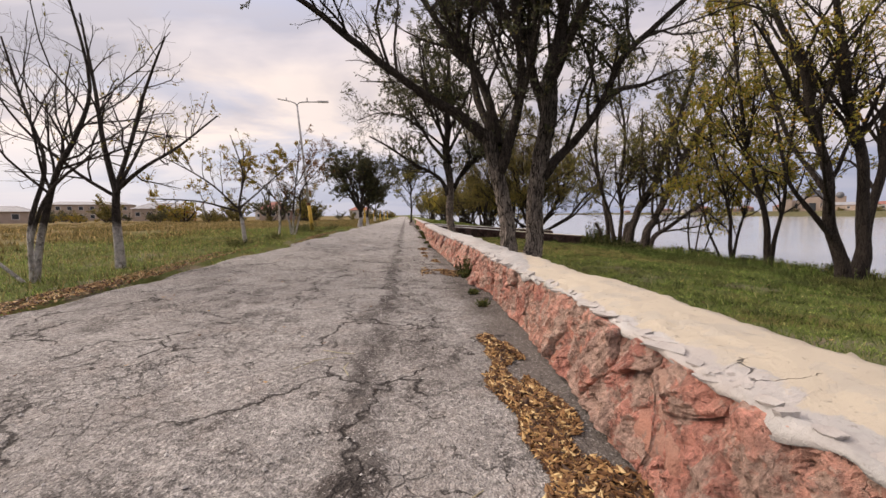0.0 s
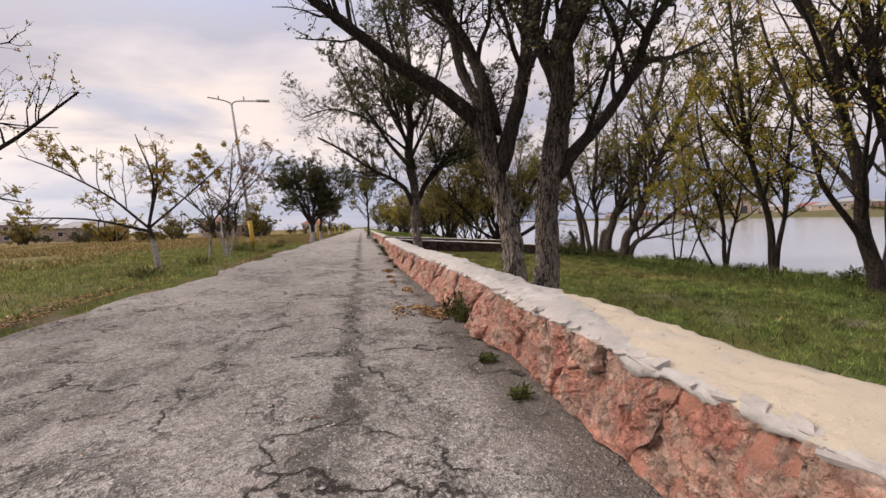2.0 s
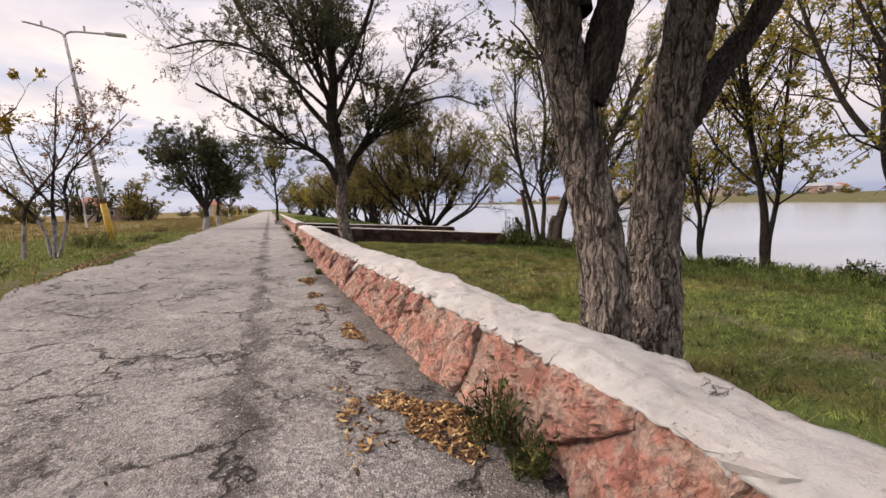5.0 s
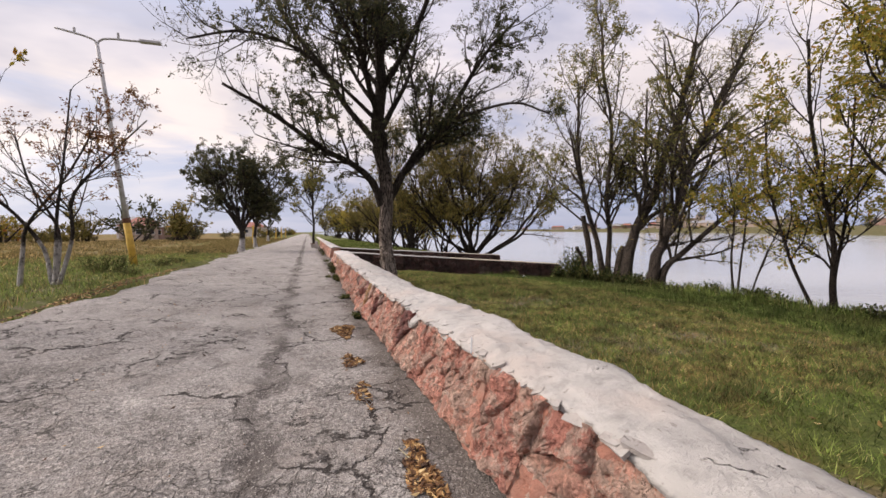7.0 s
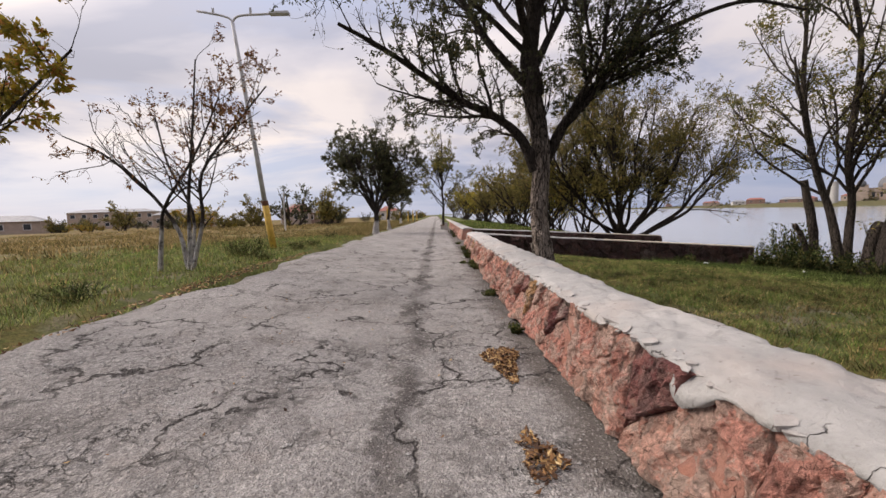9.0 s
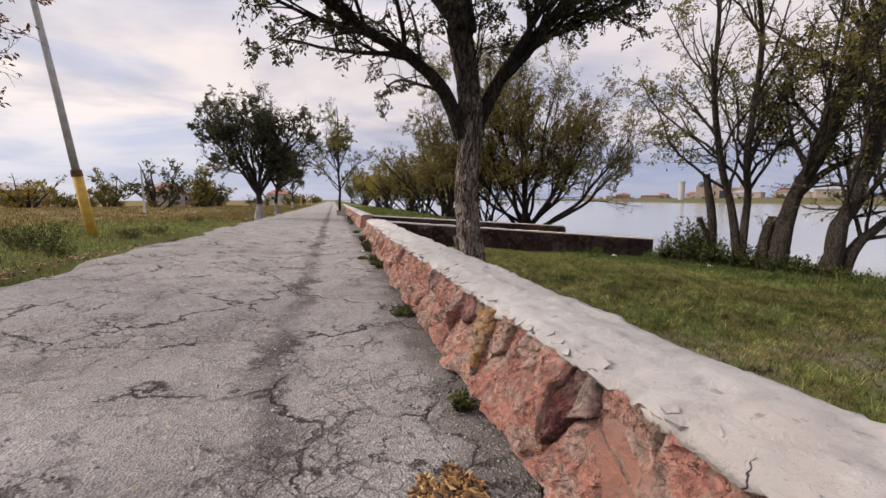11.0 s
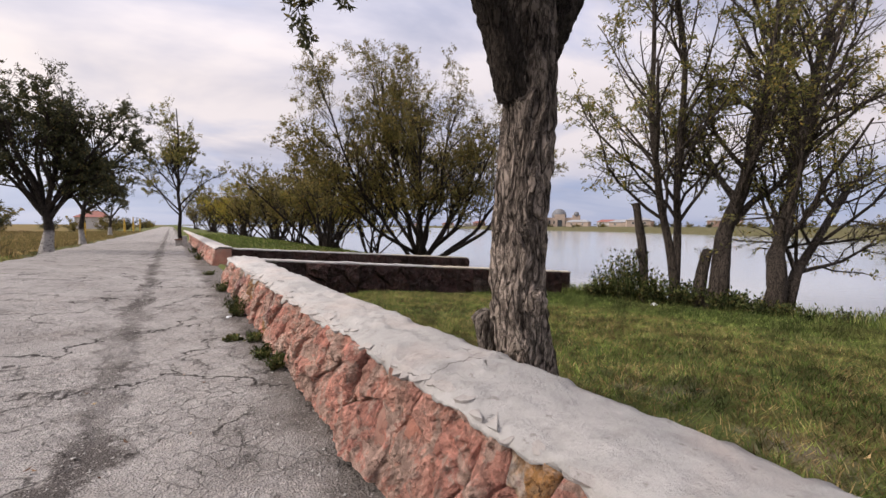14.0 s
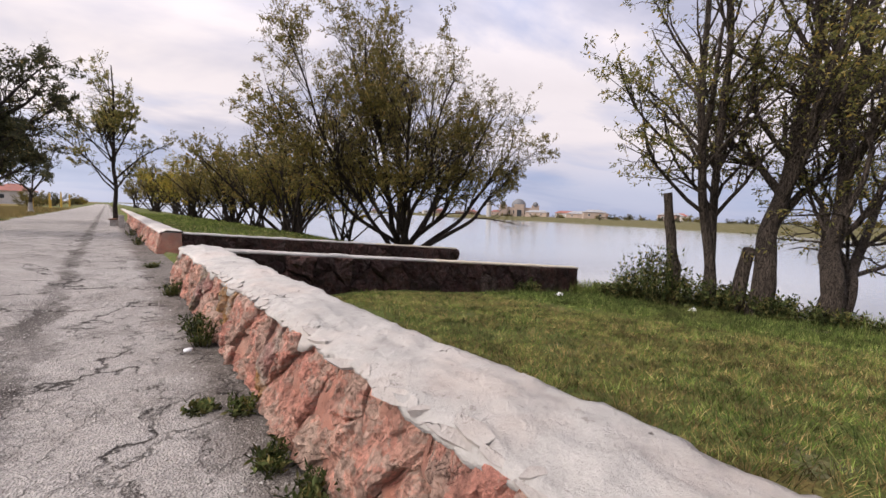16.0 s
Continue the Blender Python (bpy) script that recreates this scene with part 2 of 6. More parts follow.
def leaf_mat(name, stops, through=0.3):
    m, n = material(name)
    col = n.ramp(n.island(), stops)
    n.surface(col, 0.6, None, spec=0.25, through=through)
    return m


def stone_mat(name, stops, dirt, stain=0.6, mottle=(0.44, 0.34, 0.28), pale=0.5, spread=1.0):
    m, n = material(name)
    v = n.coords()
    big, mid, fine = n.noise(v, 2.6, 5, 0.65), n.noise(v, 13, 7, 0.72, 0.5), n.noise(v, 75, 4, 0.75)
    col = n.ramp(n.maths("ADD", n.maths("ADD", n.maths("MULTIPLY", n.random(), spread), (1 - spread) * 0.5), n.maths("MULTIPLY", n.maths("SUBTRACT", big, 0.5), 1.3), True), stops)
    # weathered skin over fresh breaks
    skin = n.ramp(n.noise(n.mapping(v, loc=(4, 1, 6)), 4.2, 6, 0.72, 0.4), [(0.475, 0.0), (0.525, pale)])
    col = n.mix(skin, col, mottle)
    col = n.mix(n.ramp(mid, [(0.50, 0.0), (0.60, 0.6)]), col, n.vmath("SCALE", col, scale=1.5))
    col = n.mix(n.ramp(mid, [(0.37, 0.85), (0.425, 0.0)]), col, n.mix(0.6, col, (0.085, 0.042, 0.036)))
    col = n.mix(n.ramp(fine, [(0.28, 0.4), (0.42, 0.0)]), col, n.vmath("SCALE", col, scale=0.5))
    col = n.mix(n.ramp(n.noise(n.mapping(v, (1, 1, 0.6), (2, 5, 3)), 5.5, 6, 0.72), [(0.49, 0.0), (0.62, stain)]), col, dirt)
    warp = n.vmath("ADD", v, n.vmath("SCALE", n.noise(v, 5, 5, 0.65, colour=True), scale=0.34))
    vein = n.ramp(n.voronoi(warp, 3.6, "DISTANCE_TO_EDGE"), [(0.0, 1.0), (0.012, 0.0)])
    vein = n.maths("MULTIPLY", vein, n.ramp(big, [(0.46, 0.0), (0.54, 1.0)]))
    col = n.mix(n.maths("MULTIPLY", vein, 0.8), col, (0.07, 0.038, 0.032))
    rock = n.noise(n.mapping(v, (1, 1, 1.6), (1, 2, 8)), 8, 7, 0.68, 0.6)
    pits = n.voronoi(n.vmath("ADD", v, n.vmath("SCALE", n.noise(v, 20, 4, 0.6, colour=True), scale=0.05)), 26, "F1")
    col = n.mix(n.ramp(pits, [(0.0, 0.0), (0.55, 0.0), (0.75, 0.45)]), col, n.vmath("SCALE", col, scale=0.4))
    h = n.maths("SUBTRACT", n.maths("ADD", n.maths("ADD", mid, n.maths("MULTIPLY", fine, 0.5)), rock), n.maths("MULTIPLY", pits, 0.45))
    n.surface(col, 0.88, n.bump(n.maths("SUBTRACT", h, n.maths("MULTIPLY", vein, 0.7)), 1.0, 0.075), spec=0.2)
    return m


def concrete_mat(name, light, dark, pinkish=None, tan=None, tooth=0.032):
    m, n = material(name)
    v = n.coords()
    x, y, z = n.xyz(v)
    big, mid, fine = n.noise(v, 0.9, 5, 0.6), n.noise(v, 6, 7, 0.68), n.noise(v, 60, 5, 0.75)
    col = n.mix(n.ramp(big, [(0.35, 0.0), (0.65, 1.0)]), dark, light)
    col = n.mix(n.ramp(mid, [(0.34, 0.55), (0.50, 0.0)]), col, n.mix(0.5, dark, (0.14, 0.125, 0.115)))
    col = n.mix(n.ramp(mid, [(0.56, 0.0), (0.70, 0.5)]), col, n.vmath("SCALE", light, scale=1.18))
    if pinkish:
        col = n.mix(n.ramp(n.noise(n.mapping(v, loc=(3, 7, 2)), 1.4, 4), [(0.50, 0.0), (0.68, 0.55)]), col, pinkish)
    ragged = n.maths("MULTIPLY", n.maths("SUBTRACT", n.noise(v, 4.5, 6, 0.7), 0.5), 0.9)
    if tan:
        reach = n.maths("ADD", n.maths("ADD", n.maths("MAXIMUM", n.maths("MULTIPLY", n.maths("SUBTRACT", y, 5.7), 0.55), -0.15), n.maths("MULTIPLY", n.maths("SUBTRACT", 1.66, x), 2.4)), ragged)
        col = n.mix(n.ramp(reach, [(0.0, 1.0), (0.06, 0.0)]), col, n.mix(big, tan, n.vmath("SCALE", tan, scale=0.88)))
    warp = n.vmath("ADD", v, n.vmath("SCALE", n.noise(v, 2.4, 5, 0.65, colour=True), scale=0.34))
    crack = n.ramp(n.voronoi(n.mapping(warp, (0.8, 1.5, 1)), 1.25, "DISTANCE_TO_EDGE"), [(0.0, 1.0), (0.0055, 0.0)])
    crack = n.maths("MULTIPLY", crack, n.ramp(n.noise(n.mapping(v, loc=(1, 4, 9)), 1.9, 4, 0.6), [(0.57, 0.0), (0.61, 1.0)]))
    # broken flakes with sharp rims
    fl = n.noise(n.mapping(v, loc=(8, 2, 4)), 2.6, 7, 0.62)
    flake = n.ramp(fl, [(0.545, 0.0), (0.555, 0.7), (0.64, 0.75), (0.65, 1.0)])
    col = n.mix(n.maths("MULTIPLY", flake, 0.35), col, dark)
    col = n.mix(crack, col, (0.05, 0.042, 0.038))
    col = n.mix(n.ramp(n.noise(v, 15, 4, 0.6), [(0.63, 0.0), (0.70, 0.6)]), col, (0.20, 0.18, 0.16))
    h = n.maths("ADD", n.maths("ADD", mid, n.maths("MULTIPLY", fine, 0.35)), n.maths("MULTIPLY", crack, -1.0))
    n.surface(col, 0.88, n.bump(h, 1.0, tooth), spec=0.2)
    return m


def bark_mat(name, light, dark, white=0.0, shade_above=0.0):
    m, n = material(name)
    v = n.coords()
    x, y, z = n.xyz(v)
    wob = n.vmath("ADD", v, n.vmath("SCALE", n.noise(v, 2.6, 4, colour=True), scale=0.12))
    lengthwise = n.mapping(wob, (1, 1, 0.17))
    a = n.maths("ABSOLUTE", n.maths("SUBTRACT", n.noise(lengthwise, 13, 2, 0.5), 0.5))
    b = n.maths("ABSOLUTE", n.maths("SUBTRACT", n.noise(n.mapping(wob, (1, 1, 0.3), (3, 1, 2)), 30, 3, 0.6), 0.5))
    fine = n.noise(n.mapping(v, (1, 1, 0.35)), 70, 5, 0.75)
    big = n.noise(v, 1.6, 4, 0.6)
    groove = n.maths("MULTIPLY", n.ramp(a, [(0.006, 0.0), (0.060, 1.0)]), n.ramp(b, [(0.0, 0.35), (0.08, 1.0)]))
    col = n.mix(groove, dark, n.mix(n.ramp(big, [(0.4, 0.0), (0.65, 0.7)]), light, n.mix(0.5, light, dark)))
    col = n.mix(n.ramp(fine, [(0.46, 0.0), (0.76, 0.4)]), col, n.mix(0.5, light, (0.34, 0.30, 0.26)))
    if shade_above:
        # darkens the trunk upwards: the crown's shade put into the bark colour
        old = n.ramp(n.maths("DIVIDE", n.maths("ADD", z, n.maths("MULTIPLY", n.noise(v, 1.8, 4, 0.6), 1.2)), shade_above * 2), [(0.42, 0.0), (0.82, 1.0)])
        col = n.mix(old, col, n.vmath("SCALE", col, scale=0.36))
    if white:
        edge = n.maths("ADD", z, n.maths("MULTIPLY", n.noise(v, 3.5, 4, 0.7), 0.5))
        paint = n.ramp(n.maths("SUBTRACT", edge, white - 0.35), [(0.45, 1.0), (0.62, 0.0)])
        worn = n.ramp(n.noise(v, 9, 5, 0.7), [(0.36, 0.25), (0.52, 1.0)])
        col = n.mix(n.maths("MULTIPLY", paint, worn), col, (0.66, 0.63, 0.60))
    h = n.maths("ADD", groove, n.maths("MULTIPLY", fine, 0.4))
    n.surface(col, 0.9, n.bump(h, 1.0, 0.075), spec=0.15)
    return m


def water_mat():
    m, n = material("lake water")
    v = n.coords()
    h = n.maths("ADD", n.noise(n.mapping(v, (1.0, 2.2, 1)), 1.1, 4, 0.6), n.maths("MULTIPLY", n.noise(v, 6, 3, 0.6), 0.25))
    n.surface(n.ramp(n.noise(v, 0.03, 3), [(0.3, (0.30, 0.33, 0.34)), (0.7, (0.38, 0.39, 0.39))]), 0.12, n.bump(h, 0.10, 0.12), spec=0.6)
    return m


def plain_mat(name, a, b, scale=6.0, rough=0.7, metal=0.0, bump=0.3):
    m, n = material(name)
    v = n.coords()
    mid = n.noise(v, scale, 5, 0.65)
    fine = n.noise(v, scale * 9, 4, 0.7)
    col = n.mix(n.ramp(mid, [(0.35, 0.0), (0.65, 1.0)]), a, b)
    col = n.mix(n.ramp(fine, [(0.55, 0.0), (0.75, 0.3)]), col, n.mix(0.6, a, (0.1, 0.09, 0.08)))
    n.surface(col, rough, n.bump(n.maths("ADD", mid, fine), bump, 0.01), metal=metal, spec=0.3)
    return m


ASPHALT, EARTH, WATER = asphalt_mat(), earth_mat(), water_mat()
STONE_MIX = stone_mat("mixed rubble", [(0.0, (0.17, 0.060, 0.058)), (0.16, (0.36, 0.15, 0.13)), (0.34, (0.52, 0.30, 0.26)), (0.48, (0.60, 0.50, 0.42)),
                                       (0.62, (0.58, 0.30, 0.11)), (0.76, (0.26, 0.24, 0.19)), (0.88, (0.52, 0.34, 0.30)), (1.0, (0.22, 0.075, 0.070))], (0.15, 0.10, 0.085), 0.3, (0.40, 0.33, 0.28), 0.25, 1.0)
STONE = stone_mat("pink granite rubble", [(0.0, (0.40, 0.165, 0.135)), (0.2, (0.56, 0.25, 0.195)), (0.45, (0.68, 0.325, 0.25)),
                                          (0.70, (0.68, 0.37, 0.285)), (0.86, (0.72, 0.45, 0.35)), (1.0, (0.72, 0.54, 0.46))],
                  (0.20, 0.13, 0.105), 0.5, (0.58, 0.45, 0.37), 0.7, 0.55)
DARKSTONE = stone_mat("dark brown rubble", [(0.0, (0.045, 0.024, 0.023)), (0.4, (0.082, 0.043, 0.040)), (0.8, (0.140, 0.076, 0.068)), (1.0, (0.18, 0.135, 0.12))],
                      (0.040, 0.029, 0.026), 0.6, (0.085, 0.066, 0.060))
CAP = concrete_mat("pale cement capping", (0.49, 0.475, 0.455), (0.35, 0.345, 0.335), (0.48, 0.415, 0.375), (0.52, 0.46, 0.365))
MORTAR = concrete_mat("salmon lime mortar", (0.52, 0.235, 0.165), (0.31, 0.165, 0.13), (0.44, 0.35, 0.29), None, 0.06)
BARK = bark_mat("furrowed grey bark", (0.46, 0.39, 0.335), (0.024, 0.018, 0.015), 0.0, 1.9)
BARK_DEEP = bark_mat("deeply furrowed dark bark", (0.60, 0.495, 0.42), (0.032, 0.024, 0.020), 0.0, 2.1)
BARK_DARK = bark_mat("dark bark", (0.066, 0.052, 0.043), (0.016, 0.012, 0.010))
BARK_BROWN = bark_mat("brown willow bark", (0.125, 0.100, 0.082), (0.024, 0.019, 0.016))
BARK_WHITE = bark_mat("bark with limewash", (0.080, 0.066, 0.058), (0.024, 0.019, 0.017), 1.15)
LEAF_DARK = leaf_mat("grey green leaves", [(0.0, (0.035, 0.040, 0.020)), (0.6, (0.070, 0.075, 0.038)), (0.9, (0.115, 0.110, 0.05)), (1.0, (0.20, 0.15, 0.05))], 0.35)
LEAF_OLIVE = leaf_mat("olive autumn leaves", [(0.0, (0.125, 0.135, 0.030)), (0.45, (0.25, 0.23, 0.045)), (0.8, (0.38, 0.30, 0.05)), (1.0, (0.46, 0.24, 0.045))], 0.5)
LEAF_WILLOW = leaf_mat("willow leaves", [(0.0, (0.080, 0.078, 0.024)), (0.5, (0.170, 0.145, 0.040)), (0.85, (0.23, 0.185, 0.06)), (1.0, (0.32, 0.20, 0.06))], 0.42)
LEAF_GREEN = leaf_mat("willow leaves still green", [(0.0, (0.085, 0.098, 0.032)), (0.5, (0.185, 0.180, 0.060)), (0.85, (0.29, 0.245, 0.08)), (1.0, (0.40, 0.27, 0.06))], 0.5)
LEAF_YELLOW = leaf_mat("yellowing leaves", [(0.0, (0.13, 0.12, 0.02)), (0.5, (0.26, 0.21, 0.03)), (0.85, (0.34, 0.22, 0.03)), (1.0, (0.30, 0.10, 0.03))])
LEAF_RED = leaf_mat("brown red leaves", [(0.0, (0.08, 0.045, 0.02)), (0.5, (0.17, 0.070, 0.035)), (0.85, (0.22, 0.11, 0.03)), (1.0, (0.25, 0.16, 0.04))])
LITTER = leaf_mat("fallen leaves", [(0.0, (0.030, 0.016, 0.010)), (0.35, (0.100, 0.048, 0.022)), (0.68, (0.25, 0.130, 0.050)), (0.88, (0.46, 0.29, 0.12)), (1.0, (0.66, 0.50, 0.26))], 0.05)
LAWN = blade_mat("lawn blades", [(0.0, (0.078, 0.130, 0.024)), (0.45, (0.155, 0.222, 0.048)), (0.85, (0.25, 0.295, 0.090)), (1.0, (0.42, 0.36, 0.17))])
DEEP = blade_mat("rank green blades", [(0.0, (0.035, 0.062, 0.014)), (0.5, (0.080, 0.120, 0.030)), (1.0, (0.16, 0.185, 0.055))])
FIELD = blade_mat("field blades", [(0.0, (0.090, 0.092, 0.028)), (0.4, (0.185, 0.150, 0.055)), (0.75, (0.30, 0.215, 0.095)), (1.0, (0.46, 0.34, 0.16))])
WEED = blade_mat("weed leaves", [(0.0, (0.030, 0.045, 0.015)), (0.6, (0.075, 0.095, 0.03)), (1.0, (0.17, 0.14, 0.05))])
STEEL = plain_mat("weathered galvanised steel", (0.50, 0.50, 0.51), (0.36, 0.355, 0.35), 5, 0.6, 0.0)
YELLOW = plain_mat("faded yellow paint", (0.55, 0.36, 0.055), (0.36, 0.22, 0.04), 5, 0.7)
RUST = plain_mat("rust brown band", (0.16, 0.07, 0.035), (0.08, 0.04, 0.025), 12, 0.8)
CONC_POST = plain_mat("grey cast concrete", (0.42, 0.41, 0.39), (0.28, 0.27, 0.25), 6, 0.85)
WHITEWALL = plain_mat("white render", (0.56, 0.54, 0.52), (0.44, 0.42, 0.40), 0.8, 0.85)
SANDWALL = plain_mat("sand coloured render", (0.40, 0.32, 0.26), (0.30, 0.24, 0.20), 0.6, 0.85)
BRICKWALL = plain_mat("brown brickwork", (0.30, 0.20, 0.16), (0.20, 0.13, 0.11), 0.8, 0.85)
ROOFRED = plain_mat("red sheet roof", (0.30, 0.11, 0.08), (0.20, 0.085, 0.07), 0.9, 0.6)
ROOFGREY = plain_mat("grey sheet roof", (0.30, 0.31, 0.32), (0.20, 0.20, 0.21), 0.9, 0.6)
DOMEMAT = plain_mat("dark dome sheeting", (0.16, 0.17, 0.18), (0.10, 0.10, 0.11), 0.5, 0.5)
PANE = plain_mat("dark window glass", (0.03, 0.035, 0.04), (0.05, 0.055, 0.06), 1.0, 0.15, 0.0, 0.0)
CUTWOOD = plain_mat("pale cut wood", (0.42, 0.40, 0.27), (0.30, 0.26, 0.17), 14, 0.85)
PLASTIC = plain_mat("white plastic litter", (0.7, 0.72, 0.74), (0.6, 0.62, 0.65), 10, 0.4)

# ---------------------------------------------------------------- mesh helpers


def mesh_of(name, verts, faces, mat, smooth=False):
    """A mesh from arrays: verts (n, 3), faces (m, k)."""
    verts, faces = np.asarray(verts, np.float32), np.asarray(faces, np.int32)
    me = bpy.data.meshes.new(name)
    k = faces.shape[1]
    me.vertices.add(len(verts))
    me.vertices.foreach_set("co", verts.ravel())
    me.loops.add(faces.size)
    me.loops.foreach_set("vertex_index", faces.ravel())
    me.polygons.add(len(faces))
    me.polygons.foreach_set("loop_start", np.arange(0, faces.size, k, dtype=np.int32))
    me.polygons.foreach_set("use_smooth", np.full(len(faces), smooth))
    me.update(calc_edges=True)
    me.materials.append(mat)
    return me


def part(name, bm, mat, parent, label="", smooth=False):
    """Links a bmesh or a mesh as one object under its thing."""
    if isinstance(bm, bmesh.types.BMesh):
        me = bpy.data.meshes.new(name)
        bm.to_mesh(me)
        bm.free()
        me.materials.append(mat)
        if smooth:
            me.polygons.foreach_set("use_smooth", [True] * len(me.polygons))
    else:
        me = bm
    ob = new(name, me)
    ob.parent = parent
    if label:
        tagged(ob, label)
    return ob


def grid_faces(nu, nv):
    i = np.arange(nu - 1)[:, None] * nv + np.arange(nv - 1)[None, :]
    i = i.ravel()
    return np.stack([i, i + nv, i + nv + 1, i + 1], 1)


def box(bm, lo, hi, bevel=0.0, m=None):
    r = bmesh.ops.create_cube(bm, size=1)
    s = [b - a for a, b in zip(lo, hi)]
    c = [(a + b) / 2 for a, b in zip(lo, hi)]
    for v in r["verts"]:
        v.co = Vector(v.co[i] * s[i] + c[i] for i in range(3))
        if m:
            v.co = m @ v.co
    if bevel:
        bmesh.ops.bevel(bm, geom=list({e for v in r["verts"] for e in v.link_edges}), offset=bevel, segments=2, affect="EDGES", profile=0.7)
    return bm


def tube(bm, pts, radii, sides=12):
    """A tapering round rod along pts."""
    rings = []
    for i, p in enumerate(pts):
        p = Vector(p)
        d = (Vector(pts[min(i + 1, len(pts) - 1)]) - Vector(pts[max(i - 1, 0)])).normalized()
        a = d.orthogonal().normalized()
        b = d.cross(a)
        rings.append([bm.verts.new(p + (a * math.cos(t) + b * math.sin(t)) * radii[i]) for t in np.linspace(0, 2 * math.pi, sides, endpoint=False)])
    # keep rings aligned
    for r0, r1 in zip(rings, rings[1:]):
        k = min(range(sides), key=lambda j: (r1[j].co - r0[0].co).length)
        r1[:] = r1[k:] + r1[:k]
        if (r1[1].co - r0[1].co).length > (r1[-1].co - r0[1].co).length:
            r1[1:] = r1[1:][::-1]
        for j in range(sides):
            bm.faces.new((r0[j], r0[(j + 1) % sides], r1[(j + 1) % sides], r1[j]))
    bm.faces.new(rings[0][::-1])
    bm.faces.new(rings[-1])
    bmesh.ops.recalc_face_normals(bm, faces=bm.faces)
    return bm


def unit(v):
    return v / np.maximum(np.linalg.norm(v, axis=-1, keepdims=True), 1e-9)


# ---------------------------------------------------------------- lie of the land
LAKE = -1.3
SHORE_AZ = [-10, 20, 24, 31, 38, 44, 52, 60, 70, 80, 100, 180, 190]
SHORE_R = [3000, 1300, 1100, 765, 430, 330, 285, 215, 169, 139, 125, 125, 125]


def cross_fall(x, y):
    """The road and the field beyond it rise gently towards the far side."""
    return np.interp(y, [2, 10, 18, 27, 34, 52], [0, 0.12, 0.34, 0.42, 0.40, 0]) * np.interp(x, [-7, -4.4, -0.4], [1.0, 0.92, 0])


def road_left(y):
    return -5.45 + 5.7 * 0.62 * cross_fall(-4.4, y) + 0.16 * np.sin(y * 0.9 + 0.6 * np.sin(y * 0.37)) + 0.10 * np.sin(y * 2.7 + 1.0) - 0.5 * np.clip((14 - y) / 10, 0, 1) + 0.5 * np.clip((y - 45) / 60, 0, 1)


def ground_z(x, y):
    x, y = np.asarray(x, float), np.asarray(y, float)
    n = 0.028 * np.sin(x * 1.3 + 1.7 * np.sin(y * 0.7)) + 0.028 * np.sin(y * 0.9 + 1.1 * np.sin(x * 0.6)) + 0.012 * np.sin(x * 3.7 + y * 2.9)
    left = 0.01 + n + cross_fall(x, y) + 0.25 * np.clip((-x - 40) / 80, 0, 1)
    left = np.where(x > road_left(y) - 0.25, -0.10 + cross_fall(x, y), left)
    slope = np.interp(x, [2.0, 5, 9, 13.3, 14.6, 16.0, 20, 40], [0.20, 0.10, -0.25, -0.76, -0.98, -1.42, -2.4, -3.0])
    slope = slope + n * np.clip((x - 1.8) * 2, 0, 1)
    dip = np.clip((y - 20) / 11, 0, 1) ** 1.3 * (y < 37.3)
    slope = slope - 0.60 * dip * np.interp(x, [1.8, 2.6, 4, 10, 15, 16], [0.25, 0.6, 1.0, 1.0, 0.6, 0.2])
    slope = slope + 0.30 * np.clip((y - 37.3) / 8, 0, 1) * np.interp(x, [1.8, 7, 12], [1.0, 1.0, 0.0])
    z = np.where(x < 1.7, np.where(x > -3, -0.12, left), slope)
    r, az = np.hypot(x, y - 20), np.degrees(np.arctan2(x, y - 20))
    beyond = r - np.interp(az, SHORE_AZ, SHORE_R)
    bank = np.interp(beyond, [-30, 0, 14, 60, 600], [-3.0, -1.3, 1.0, 1.9, 2.5])
    z = np.where((x > 16) & (beyond > -30), np.maximum(z, bank), z)
    return z


def axis(*spans):
    return np.unique(np.round(np.concatenate([np.arange(a, b, s) for a, b, s in spans]), 3))


gx = axis((-2600, -400, 200), (-400, -60, 20), (-60, -14, 2), (-14, 20, 0.25), (20, 60, 4), (60, 420, 5), (420, 2601, 120))
gy = axis((-900, -60, 40), (-60, -8, 4), (-8, 50, 0.4), (50, 100, 2), (100, 420, 5), (420, 3001, 120))
X, Y = np.meshgrid(gx, gy, indexing="ij")
V = np.stack([X.ravel(), Y.ravel(), ground_z(X, Y).ravel()], 1)
tagged(new("ground", mesh_of("ground", V, grid_faces(len(gx), len(gy)), EARTH, True)), "grassy soil sloping from the road down to the lake", "ground", kind="structure")

me = mesh_of("water", [(15, -600, LAKE), (1800, -600, LAKE), (1800, 2000, LAKE), (15, 2000, LAKE)], [(0, 1, 2, 3)], WATER)
tagged(new("water", me), "pale calm lake water under a cloudy sky", "lake", kind="structure")


def seam_x(y):
    return -0.20 + 0.10 * np.sin(y * 0.8) + 0.06 * np.sin(y * 2.3 + 1) + 0.03 * np.sin(y * 7.1) + 0.02 * np.sin(y * 17.0)


